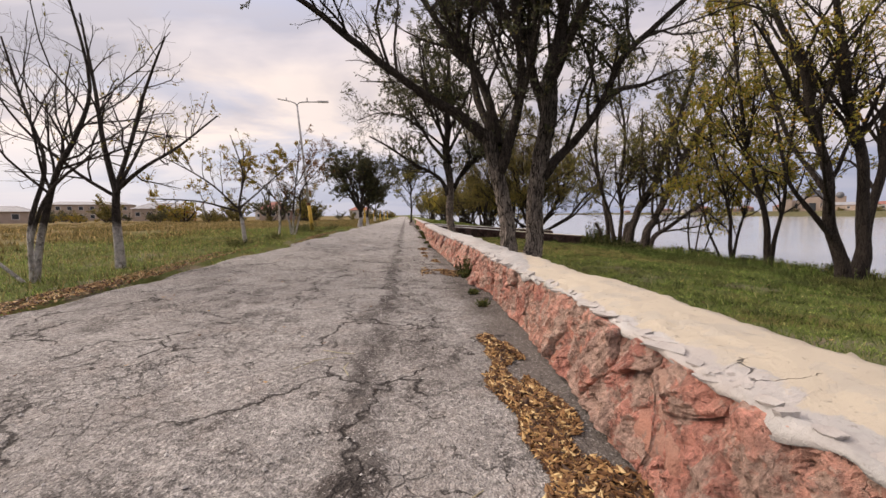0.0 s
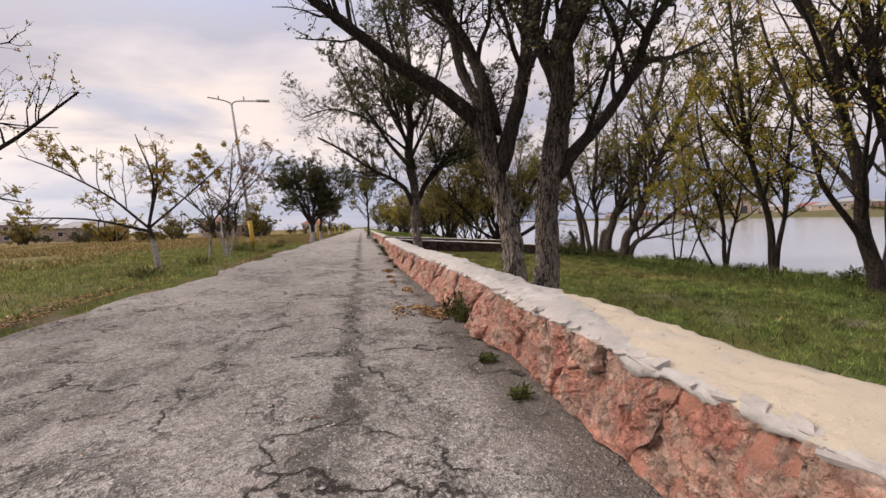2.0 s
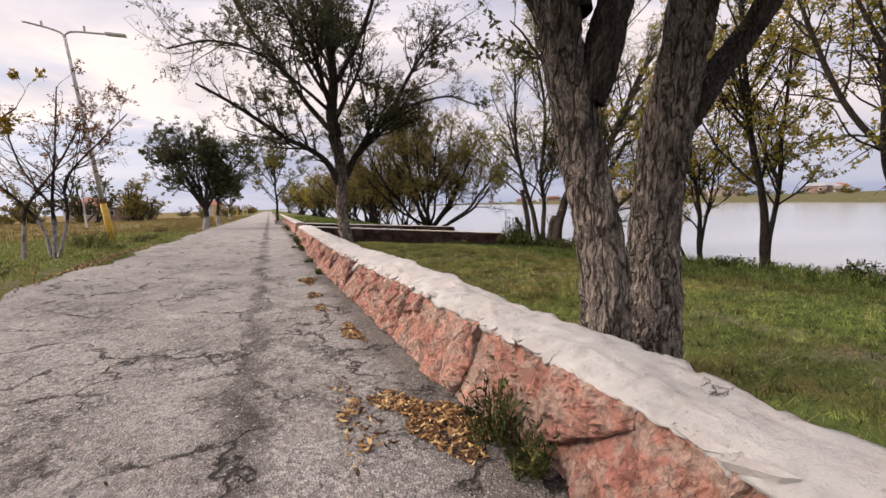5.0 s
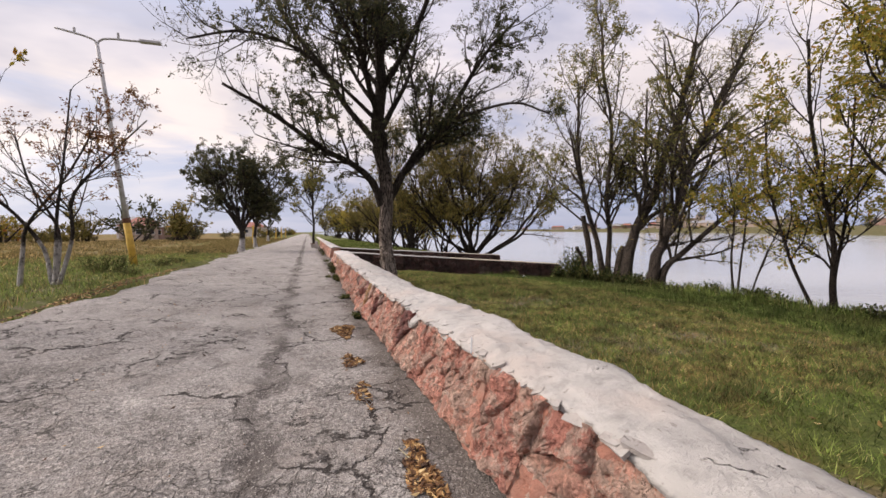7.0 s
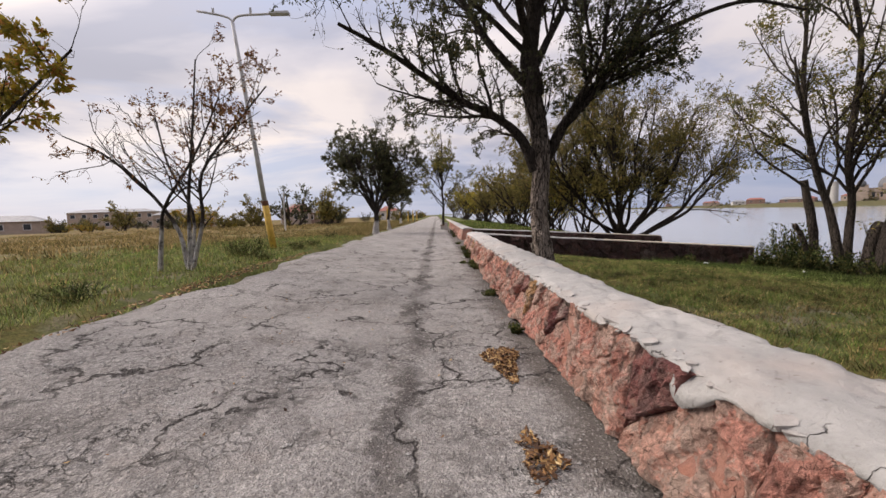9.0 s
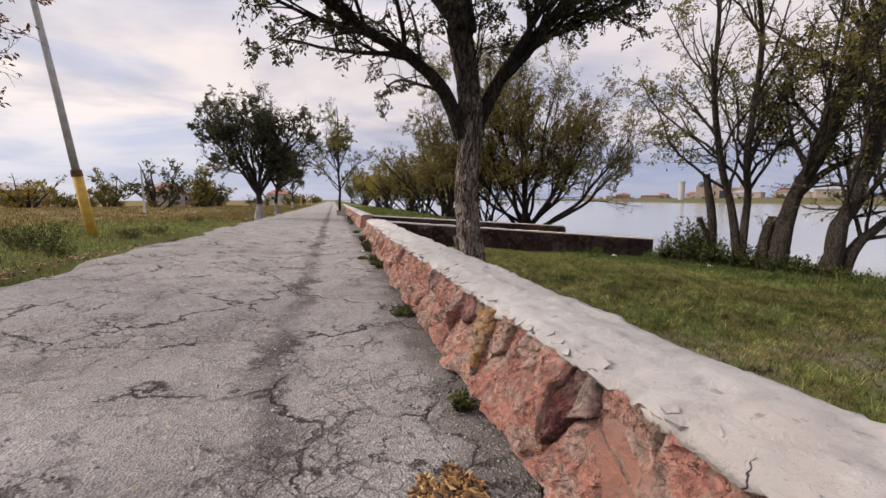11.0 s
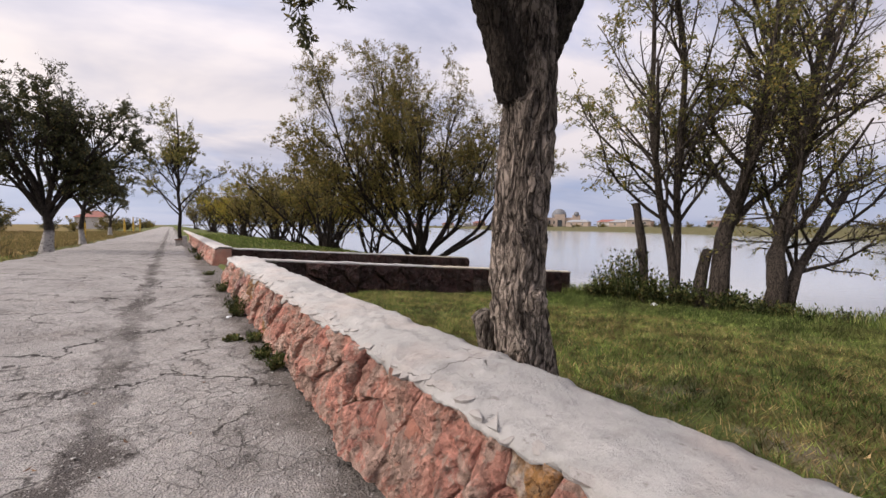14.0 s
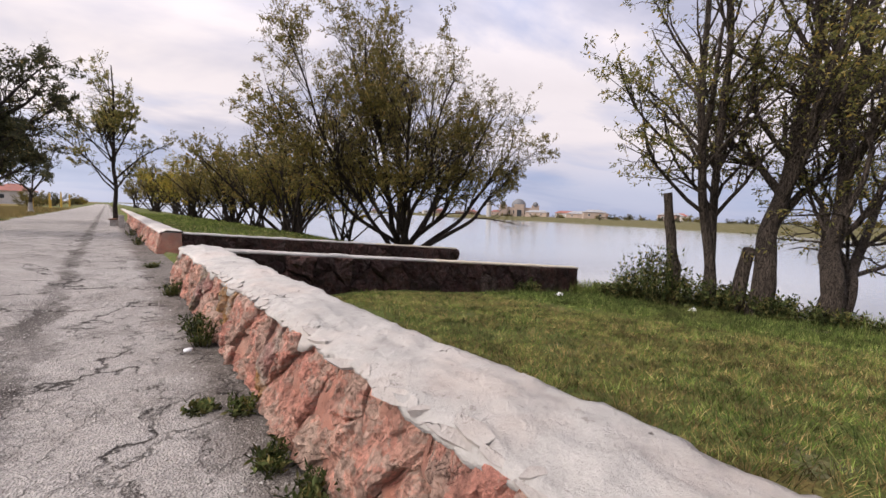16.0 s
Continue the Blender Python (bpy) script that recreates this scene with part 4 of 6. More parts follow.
def rel(base, pts):
    return [tuple(p[i] - base[i] for i in range(3)) for p in pts]


def gz(x, y):
    return float(ground_z(x, y))


def elm_levels(d1=2.6, d2=3.6, d3=5.5, up=0.05, f0=0.2):
    return [dict(per_metre=d1, f0=f0, angle=(25, 60), ratio=(0.25, 0.5), m=7, up=0.12 + up, wander=0.14, thin=0.5, least=0.9, most=3.8, sides=6),
            dict(per_metre=d2, f0=0.15, angle=(25, 65), ratio=(0.3, 0.55), m=5, up=0.04 + up, wander=0.20, thin=0.55, least=0.5, most=1.7, sides=4),
            dict(per_metre=d3, f0=0.1, angle=(25, 75), ratio=(0.35, 0.65), m=4, up=up, wander=0.25, thin=0.6, least=0.30, most=0.8, sides=3)]


# big twin-trunked elm close behind the wall
b = (2.85, 10.1, gz(2.85, 10.1) - 0.05)
tree("elm", "large twin-trunked dark elm with grey furrowed bark behind the wall", (2.70, 9.90, b[2]), [
    (0.172, 0.15, rel(b, [(2.62, 10.1, 0.10), (2.49, 10.05, 1.0), (2.38, 10.1, 1.8), (2.24, 10.15, 2.75), (2.12, 10.2, 3.2)])),
    (0.13, 0.035, rel(b, [(2.12, 10.2, 3.0), (1.46, 10.15, 3.55), (0.72, 10.0, 3.9), (0.10, 9.9, 4.30), (-0.66, 9.8, 4.85), (-1.6, 9.6, 5.5), (-2.5, 9.5, 6.0)])),
    (0.12, 0.035, rel(b, [(2.30, 10.15, 2.9), (2.20, 10.4, 3.9), (1.75, 10.7, 4.9), (1.2, 11.0, 5.7), (0.4, 11.4, 7.2), (-0.1, 11.8, 8.6)])),
    (0.13, 0.03, rel(b, [(2.36, 10.1, 2.3), (2.66, 9.9, 3.4), (2.70, 9.7, 4.6), (2.50, 9.4, 5.6), (2.1, 8.9, 7.2), (1.7, 8.2, 8.8)])),
    (0.10, 0.03, rel(b, [(2.25, 10.2, 3.0), (2.0, 10.9, 4.2), (1.9, 11.8, 5.6), (1.6, 12.8, 7.0), (1.5, 13.6, 8.4)])),
    (0.20, 0.17, rel(b, [(3.02, 10.15, 0.05), (3.16, 10.15, 0.9), (3.30, 10.1, 2.1), (3.36, 10.1, 3.3), (3.42, 10.05, 4.3)])),
    (0.15, 0.03, rel(b, [(3.40, 10.1, 4.0), (3.62, 10.0, 5.2), (3.90, 9.9, 6.6), (4.1, 9.7, 8.4), (4.2, 9.4, 10.2), (4.3, 9.3, 11.8)])),
    (0.11, 0.03, rel(b, [(3.38, 10.1, 3.6), (3.15, 10.4, 4.8), (2.95, 10.7, 6.0), (3.0, 11.1, 8.0), (2.8, 11.5, 10.4)])),
    (0.12, 0.03, rel(b, [(3.34, 10.1, 2.2), (3.62, 10.05, 2.5), (4.10, 10.0, 3.05), (4.60, 9.9, 3.8), (5.0, 9.8, 4.7), (5.7, 9.7, 5.4), (6.6, 9.6, 6.3), (7.4, 9.4, 7.6)])),
    (0.09, 0.025, rel(b, [(4.55, 9.9, 3.7), (5.2, 10.3, 4.2), (6.1, 10.8, 4.5), (7.2, 11.2, 5.0)])),
    (0.10, 0.03, rel(b, [(3.40, 10.1, 4.0), (3.9, 10.8, 5.2), (4.7, 11.7, 6.4), (5.2, 12.6, 8.0)])),
    (0.09, 0.03, rel(b, [(3.42, 10.0, 4.1), (3.8, 9.0, 5.4), (4.2, 7.9, 6.8), (4.4, 7.0, 8.4)])),
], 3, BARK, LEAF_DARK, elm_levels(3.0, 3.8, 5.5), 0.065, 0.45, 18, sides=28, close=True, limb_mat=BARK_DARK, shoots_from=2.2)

# elm with one furrowed trunk, hard against the wall
b = (2.27, 21.75, gz(2.3, 21.7) - 0.05)
knotty = tree("elm", "dark elm with deeply furrowed knotty trunk beside the wall", b, [
    (0.185, 0.172, rel(b, [(2.42, 21.75, 0.10), (2.38, 21.75, 0.9), (2.35, 21.78, 1.9), (2.30, 21.8, 2.9), (2.20, 21.75, 4.0)])),
    (0.20, 0.03, rel(b, [(2.21, 21.75, 3.9), (2.18, 21.7, 5.0), (2.22, 21.7, 6.4), (2.3, 21.8, 8.2), (2.2, 21.9, 10.2), (2.3, 21.8, 12.2)])),
    (0.12, 0.03, rel(b, [(2.24, 21.75, 2.35), (2.08, 21.72, 2.75), (1.78, 21.7, 3.15), (1.30, 21.65, 3.50), (0.75, 21.55, 3.75), (0.1, 21.4, 4.15), (-0.8, 21.2, 4.7), (-1.6, 21.0, 5.1)])),
    (0.135, 0.03, rel(b, [(2.34, 21.8, 2.30), (2.50, 21.8, 2.70), (2.78, 21.8, 3.15), (3.20, 21.8, 3.70), (3.99, 21.8, 4.6), (4.71, 21.8, 5.8), (5.5, 21.7, 7.0), (6.4, 21.6, 8.0)])),
    (0.09, 0.03, rel(b, [(2.16, 21.75, 4.0), (1.22, 21.9, 5.2), (0.6, 22.0, 6.2), (-0.2, 22.1, 7.3), (-0.8, 22.1, 8.6)])),
    (0.08, 0.03, rel(b, [(2.2, 21.7, 4.6), (1.7, 20.9, 5.8), (1.2, 20.2, 7.2), (0.9, 19.6, 8.8)])),
    (0.08, 0.03, rel(b, [(2.22, 21.7, 4.4), (2.9, 22.4, 5.6), (3.5, 23.2, 6.9), (3.9, 23.8, 8.4)])),
    (0.08, 0.03, rel(b, [(2.2, 21.7, 5.4), (2.9, 21.0, 6.6), (3.4, 20.4, 8.0), (3.6, 20.0, 9.4)])),
    (0.07, 0.03, rel(b, [(2.2, 21.8, 5.0), (1.7, 22.8, 6.2), (1.3, 23.6, 7.4), (1.1, 24.3, 8.8)])),
    (0.06, 0.02, rel(b, [(2.2, 21.75, 4.6), (1.2, 21.2, 5.3), (0.1, 20.6, 5.9), (-1.0, 20.2, 6.0), (-2.0, 19.9, 5.6)])),
    (0.06, 0.02, rel(b, [(2.2, 21.75, 4.9), (1.4, 20.4, 6.0), (0.6, 19.2, 6.7), (0.0, 18.2, 6.9)])),
    (0.06, 0.02, rel(b, [(3.9, 21.8, 4.7), (4.9, 21.2, 5.0), (5.9, 20.8, 5.2), (6.8, 20.5, 4.9)])),
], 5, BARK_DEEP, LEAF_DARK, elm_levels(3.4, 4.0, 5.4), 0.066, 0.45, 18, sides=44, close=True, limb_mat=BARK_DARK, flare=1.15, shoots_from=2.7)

for dx, dy, z, r in ((-0.14, -0.11, 1.43, 0.085), (-0.07, -0.165, 0.98, 0.075)):
    bm = bmesh.new()
    bmesh.ops.create_icosphere(bm, subdivisions=4, radius=r)
    for v in bm.verts:
        n_ = v.co.normalized()
        v.co = Vector((v.co.x, v.co.y, v.co.z * 1.25)) + n_ * (noise.noise(v.co * 22) * 0.30 - abs(noise.noise(v.co * 45)) * 0.25) * r
        v.co += Vector((2.375 + dx - b[0], 21.76 + dy - b[1], z - b[2]))
    part("burl", bm, BARK_DEEP, knotty, "knobbly dark burl", True)

# trees along the lake shore
def shore(name, label, x, y, mains, seed, leaf, lev, **kw):
    z = gz(x, y) - 0.08
    b = (x, y, z)
    mains = [(r0, r1, [(p[0], p[1], min(p[2], gz(p[0], p[1]) - 0.12) if k == 0 and p[2] < -0.6 else p[2]) for k, p in enumerate(pts)]) for r0, r1, pts in mains]
    return tree(name, label, b, [(r0, r1, rel(b, p)) for r0, r1, p in mains], seed, kw.pop("bark", BARK), leaf, lev, **kw)


W_LEV = elm_levels(1.9, 2.8, 3.8, 0.06)
shore("shore_tree", "tall forked shore tree with yellow-green leaves", 13.3, 11.9, [
    (0.19, 0.06, [(13.1, 11.8, -0.9), (12.75, 11.8, 0.4), (12.4, 11.8, 1.8), (12.03, 11.8, 3.3), (11.43, 11.8, 5.2), (10.6, 11.9, 6.8), (10.1, 12, 8.8)]),
    (0.20, 0.05, [(13.6, 11.9, -0.9), (13.8, 11.9, 1.1), (13.3, 11.9, 3.4), (12.8, 11.9, 5.4), (12.5, 12, 7.4), (12.4, 12, 9.8)]),
    (0.17, 0.05, [(13.7, 12.1, -0.9), (14.3, 12.2, 1.2), (14.6, 12.2, 3.4), (14.8, 12.3, 6.0), (15.0, 12.4, 9.4)]),
    (0.09, 0.03, [(12.75, 11.8, 0.4), (11.6, 11.75, 1.6), (10.9, 11.7, 2.5), (10.4, 11.6, 4.0)]),
    (0.08, 0.03, [(12.03, 11.8, 3.3), (11.0, 11.4, 4.2), (9.9, 11.0, 5.2), (8.9, 10.8, 6.2)]),
    (0.08, 0.03, [(13.3, 11.9, 3.4), (13.6, 11.0, 5.0), (13.8, 10.3, 7.0)]),
    (0.08, 0.03, [(12.4, 11.8, 1.8), (12.2, 12.8, 3.4), (12.0, 13.6, 5.4), (11.7, 14.0, 7.4)]),
], 21, LEAF_OLIVE, W_LEV, leaf_size=0.105, per=6.5, bark=BARK_DARK, shoots_from=1.6)
shore("shore_tree", "slim shore tree with olive and yellow leaves", 13.9, 15.4, [
    (0.13, 0.03, [(14.0, 15.4, -0.8), (13.85, 15.4, 0.8), (13.1, 15.4, 3.0), (12.8, 15.4, 4.2), (12.3, 15.4, 6.7), (12.0, 15.3, 8.6)]),
    (0.09, 0.03, [(14.1, 15.5, -0.8), (14.5, 15.5, 1.2), (14.7, 15.5, 3.6), (15.1, 15.6, 6.6)]),
    (0.06, 0.025, [(13.1, 15.4, 3.0), (12.0, 15.0, 4.2), (11.0, 14.6, 5.2)]),
    (0.06, 0.025, [(12.9, 15.4, 3.9), (13.6, 16.0, 5.6), (13.9, 16.4, 7.6)]),
], 22, LEAF_OLIVE, elm_levels(2.6, 3.2, 4.2, 0.06, 0.3), leaf_size=0.105, per=13, bark=BARK_DARK, shoots_from=1.4)
shore("shore_tree", "slim shore sapling cluster with olive leaves", 14.6, 18.0, [
    (0.09, 0.03, [(14.6, 17.9, -0.9), (14.43, 17.9, 0.5), (14.13, 17.9, 2.1), (13.3, 17.9, 4.5), (13.0, 17.8, 6.6)]),
    (0.07, 0.025, [(14.7, 18.1, -0.9), (15.2, 18.2, 0.9), (15.6, 18.2, 2.8), (15.7, 18.2, 5.6)]),
    (0.06, 0.025, [(14.5, 18.3, -0.9), (14.0, 18.8, 0.8), (13.8, 19.2, 2.6), (13.7, 19.4, 5.0)]),
], 23, LEAF_OLIVE, elm_levels(2.4, 3.0, 4.0, 0.05, 0.25), leaf_size=0.105, per=12, bark=BARK_DARK, shoots_from=1.0)
shore("shore_tree", "thin bare-stemmed shore saplings in front of the water", 15.1, 21.2, [
    (0.05, 0.02, [(15.0, 21.2, -1.0), (14.8, 21.2, 0.6), (14.9, 21.2, 2.4), (14.5, 21.3, 4.4)]),
    (0.045, 0.02, [(15.2, 21.3, -1.0), (15.6, 21.4, 0.7), (15.8, 21.4, 2.4), (16.1, 21.5, 4.2)]),
    (0.04, 0.02, [(15.3, 21.0, -1.0), (15.9, 20.8, 0.5), (16.6, 20.6, 2.0)]),
], 24, LEAF_OLIVE, elm_levels(2.8, 3.4, 4.4, 0.05, 0.35), leaf_size=0.10, per=9, bark=BARK_DARK, shoots_from=0.8)
shore("willow", "leaning old willow with split trunk at the water", 14.1, 24.2, [
    (0.26, 0.08, [(13.9, 24.2, -0.85), (14.5, 24.3, 0.4), (15.1, 24.4, 1.3), (16.6, 24.5, 4.4), (18.2, 24.6, 7.4), (19.8, 24.6, 9.4)]),
    (0.17, 0.05, [(14.35, 24.0, -0.85), (14.7, 24.0, 0.0), (15.6, 24.0, 0.5), (17.6, 24.0, 1.9), (19.6, 24.0, 2.9), (22.0, 24.0, 3.7)]),
    (0.10, 0.03, [(15.7, 24.4, 2.6), (15.4, 24.0, 4.0), (15.2, 23.6, 5.6), (15.3, 23.3, 7.4)]),
    (0.10, 0.03, [(16.6, 24.5, 4.4), (16.4, 25.2, 6.4), (16.5, 25.8, 8.6), (16.6, 26.1, 10.4)]),
    (0.08, 0.03, [(16.2, 24.5, 3.6), (17.6, 24.0, 4.6), (19.2, 23.6, 5.6), (20.6, 23.3, 6.4)]),
], 25, LEAF_GREEN, W_LEV, leaf_size=0.11, slim=0.36, per=8, droop=0.5, bark=BARK_BROWN, twig_mat=BARK_BROWN, shoots_from=1.2, sides=20)
shore("willow", "old many-stemmed willow with grey-green leaves by the lake", 13.9, 26.2, [
    (0.27, 0.10, [(13.9, 25.6, -0.8), (14.25, 25.6, 0.6), (14.7, 25.6, 1.8), (15.7, 25.5, 3.6), (16.4, 25.5, 5.8), (17.4, 25.5, 8.4), (17.9, 25.6, 10.4)]),
    (0.15, 0.05, [(13.7, 26.6, -0.75), (13.4, 26.7, 0.7), (12.9, 26.8, 2.4), (12.5, 26.8, 3.8), (12.3, 26.8, 6.0), (12.4, 26.9, 8.4)]),
    (0.14, 0.05, [(14.0, 26.9, -0.75), (14.2, 26.9, 1.2), (14.0, 26.9, 3.2), (14.3, 26.9, 6.0), (13.9, 27, 9.0), (13.7, 27, 11.4)]),
    (0.12, 0.04, [(14.5, 25.6, 1.4), (15.2, 25.3, 2.2), (16.6, 25.0, 2.9), (17.8, 24.9, 4.2), (18.6, 24.8, 6.0)]),
    (0.09, 0.03, [(14.8, 25.6, 2.0), (14.6, 25.0, 3.8), (14.1, 24.6, 5.4), (13.9, 24.3, 7.4)]),
    (0.09, 0.03, [(12.6, 26.8, 3.4), (11.9, 26.4, 4.6), (11.4, 26.1, 6.0)]),
    (0.17, 0.14, [(13.9, 26.1, -0.8), (14.1, 26.05, 0.4), (14.2, 26.0, 0.75)]),
], 26, LEAF_GREEN, elm_levels(1.9, 2.8, 3.8, 0.05, 0.2), leaf_size=0.11, slim=0.38, per=8, droop=0.45, bark=BARK_BROWN, twig_mat=BARK_BROWN, shoots_from=1.0, sides=20)
# broken grey stumps by the willow
for pts, r in (([(13.75, 27.7, -0.8), (13.7, 27.8, 0.6), (13.4, 27.9, 2.3)], 0.17), ([(13.1, 27.3, -0.8), (12.95, 27.3, 0.1), (12.6, 27.3, 0.75)], 0.11)):
    st = tagged(new("tree_stump"), "broken grey dead stem leaning by the willow", "tree stump")
    bm = bmesh.new()
    pts = [(pts[0][0], pts[0][1], gz(*pts[0][:2]) - 0.12)] + pts[1:]
    L = smooth_line(pts, 12)
    tube(bm, [tuple(p) for p in L], list(np.linspace(r, r * 0.75, 12)), 14)
    for v in bm.verts:
        v.co += noise.noise_vector(v.co * 4) * 0.03
    part("stem", bm, BARK_BROWN, st, smooth=True)

# big many-stemmed willow beyond the lake walls and the row behind it
BUSH_LEV = [dict(per_metre=2.0, f0=0.25, angle=(15, 45), ratio=(0.3, 0.55), m=6, up=0.10, wander=0.13, thin=0.5, least=0.8, most=3.6, sides=5),
            dict(per_metre=3.0, f0=0.15, angle=(20, 55), ratio=(0.3, 0.55), m=5, up=0.06, wander=0.18, thin=0.55, least=0.5, most=1.6, sides=4),
            dict(per_metre=4.2, f0=0.1, angle=(25, 70), ratio=(0.35, 0.65), m=4, up=0.04, wander=0.22, thin=0.6, least=0.3, most=0.8, sides=3)]
b = (12.6, 40.8, gz(12.6, 40.8) - 0.1)
rs = np.random.RandomState(77)
stems = []
for az, tilt, L in ((170, 52, 11.0), (185, 38, 11.6), (205, 25, 11.4), (150, 20, 11.6), (95, 12, 11.5), (60, 22, 12.0), (20, 24, 11.6), (5, 36, 11.0), (-8, 50, 10.6), (-20, 62, 8.5),
                    (270, 30, 9.5), (300, 40, 9.0), (240, 36, 9.5), (120, 35, 10), (345, 34, 10.5)):
    a, t = radians(az), radians(tilt)
    ox, oy = rs.uniform(-0.7, 0.7), rs.uniform(-0.5, 0.5)
    pts = [(ox, oy, 0.0)]
    for k in range(1, 7):
        s = k / 6
        tt = t * (1.15 - 0.35 * s)
        pts.append((ox + math.cos(a) * math.sin(tt) * L * s + rs.uniform(-0.2, 0.2), oy + math.sin(a) * math.sin(tt) * L * s + rs.uniform(-0.2, 0.2), math.cos(tt) * L * s * 0.92))
    stems.append((rs.uniform(0.11, 0.17), 0.025, pts))
tree("willow_bush", "huge many-stemmed willow bush with olive leaves by the lake", b, stems, 31, BARK_DARK, LEAF_WILLOW, BUSH_LEV, leaf_size=0.12, slim=0.38, per=8.5, droop=0.35, sides=9, shoots_from=1.4)


def bush(name, label, seed, leaf, h, n_, spread, size, per, category="bush", far=False):
    """A smaller many-stemmed bush to be set out in a row."""
    rs = np.random.RandomState(seed)
    st = []
    for k in range(n_):
        a, t = 2 * math.pi * (k + rs.uniform(-0.3, 0.3)) / n_, radians(rs.uniform(8, spread))
        L = h * rs.uniform(0.75, 1.1)
        ox, oy = rs.uniform(-0.5, 0.5), rs.uniform(-0.5, 0.5)
        st.append((rs.uniform(0.05, 0.11), 0.02, [(ox + math.cos(a) * math.sin(t) * L * s + rs.uniform(-0.12, 0.12) * (s > 0), oy + math.sin(a) * math.sin(t) * L * s, math.cos(t) * L * s)
                                                 for s in (0, 0.25, 0.5, 0.75, 1.0)]))
    lev = [dict(per_metre=1.9, f0=0.15, angle=(15, 50), ratio=(0.3, 0.55), m=5, up=0.08, wander=0.15, thin=0.5, least=0.6, most=2.4, sides=4),
           dict(per_metre=2.0, f0=0.1, angle=(20, 65), ratio=(0.3, 0.6), m=3, up=0.05, wander=0.2, thin=0.6, least=0.45, most=1.2, sides=3)]
    if far:
        lev = [dict(per_metre=2.0, f0=0.1, angle=(20, 65), ratio=(0.25, 0.55), m=3, up=0.08, wander=0.2, thin=0.5, least=0.5, most=1.6, sides=3)]
    return tree(name, label, (0, 0, 0), st, seed, BARK_DARK, leaf, lev, size, 0.42, per, 0.3, 7, False, category, shoots_from=0.3 if far else 1.3, split=False)


row_a = bush("willow_bush", "olive-brown willow bush in the row along the lake", 41, LEAF_WILLOW, 7.0, 11, 46, 0.20, 12)
row_b = bush("willow_bush", "yellowish willow bush in the row along the lake", 42, LEAF_OLIVE, 6.4, 10, 48, 0.20, 12)
spots = [(8.6, 46.5, 1.05), (10.6, 51.5, 0.95), (7.4, 56.0, 0.85), (12.2, 47.0, 1.0), (9.0, 62.0, 1.0), (6.6, 68.0, 0.85), (10.5, 72.0, 1.0), (7.0, 80.0, 0.95), (5.6, 92.0, 0.95),
         (9.0, 88.0, 1.05), (6.5, 106.0, 1.0), (8.5, 125.0, 1.1), (5.5, 140.0, 1.0), (14.0, 60.0, 1.0), (8.0, 51.0, 0.8), (11.5, 56.5, 0.9), (6.2, 62.0, 0.7), (8.5, 98.0, 1.1)]
rs = np.random.RandomState(5)
for k, (x, y, s) in enumerate(spots):
    src = row_a if k % 2 == 0 else row_b
    m = pose(x, y, gz(x, y) - 0.1, 0, 0, rs.uniform(0, 360))
    if k < 2:
        src.matrix_basis = m
        src.scale = (s, s, s)
    else:
        c = copy_thing(src, m)
        c.scale = (s, s, s)
    tagged(src, group="willow row on the shore")

# ---------------------------------------------------------------- trees across the road
BARE = [dict(per_metre=2.4, f0=0.2, angle=(25, 60), ratio=(0.3, 0.6), m=6, up=0.14, wander=0.16, thin=0.55, least=0.6, most=2.2, sides=5),
        dict(per_metre=3.6, f0=0.15, angle=(20, 60), ratio=(0.3, 0.6), m=5, up=0.08, wander=0.2, thin=0.6, least=0.35, most=1.1, sides=4),
        dict(per_metre=4.0, f0=0.1, angle=(20, 60), ratio=(0.3, 0.6), m=4, up=0.06, wander=0.25, thin=0.6, least=0.2, most=0.5, sides=3)]


def roadside(label, x, y, mains, seed, leaf, per, size=0.07, k=1.0, to=None, stout=1.0):
    if to:
        mains = [(r0 * k * stout, r1 * k * stout, [(to[0] + (p[0] - x) * k, to[1] + (p[1] - y) * k, p[2] * k + gz(*to)) for p in pts]) for r0, r1, pts in mains]
        x, y = to
    b = (x, y, gz(x, y) - 0.06)
    return tree("roadside_tree", label, b, [(r0 * 0.8, r1 * 0.7, rel(b, p)) for r0, r1, p in mains], seed, BARK_WHITE, leaf, BARE, size, 0.5, per, 0.3, 12, False, shoots_from=1.5)


roadside("nearly bare roadside tree with limewashed stems", -7.9, 10.3, [
    (0.10, 0.03, [(-7.95, 10.3, 0), (-7.7, 10.3, 1.2), (-7.3, 10.2, 2.3), (-6.7, 10.1, 3.2), (-6.35, 10.0, 4.2), (-6.6, 9.9, 6.0)]),
    (0.08, 0.025, [(-8.05, 10.4, 0), (-8.1, 10.5, 1.3), (-7.9, 10.7, 2.6), (-8.4, 10.9, 4.0), (-8.8, 11, 5.4)]),
    (0.07, 0.025, [(-7.85, 10.1, 0), (-7.6, 9.9, 1.0), (-7.0, 9.7, 2.0), (-6.0, 9.6, 2.7)]),
    (0.05, 0.02, [(-8.1, 10.2, 0), (-8.7, 10.1, 0.7), (-9.0, 10.0, 1.6), (-9.3, 9.9, 2.8)]),
], 51, LEAF_GREEN, 0.25, k=0.9, to=(-7.1, 9.3))
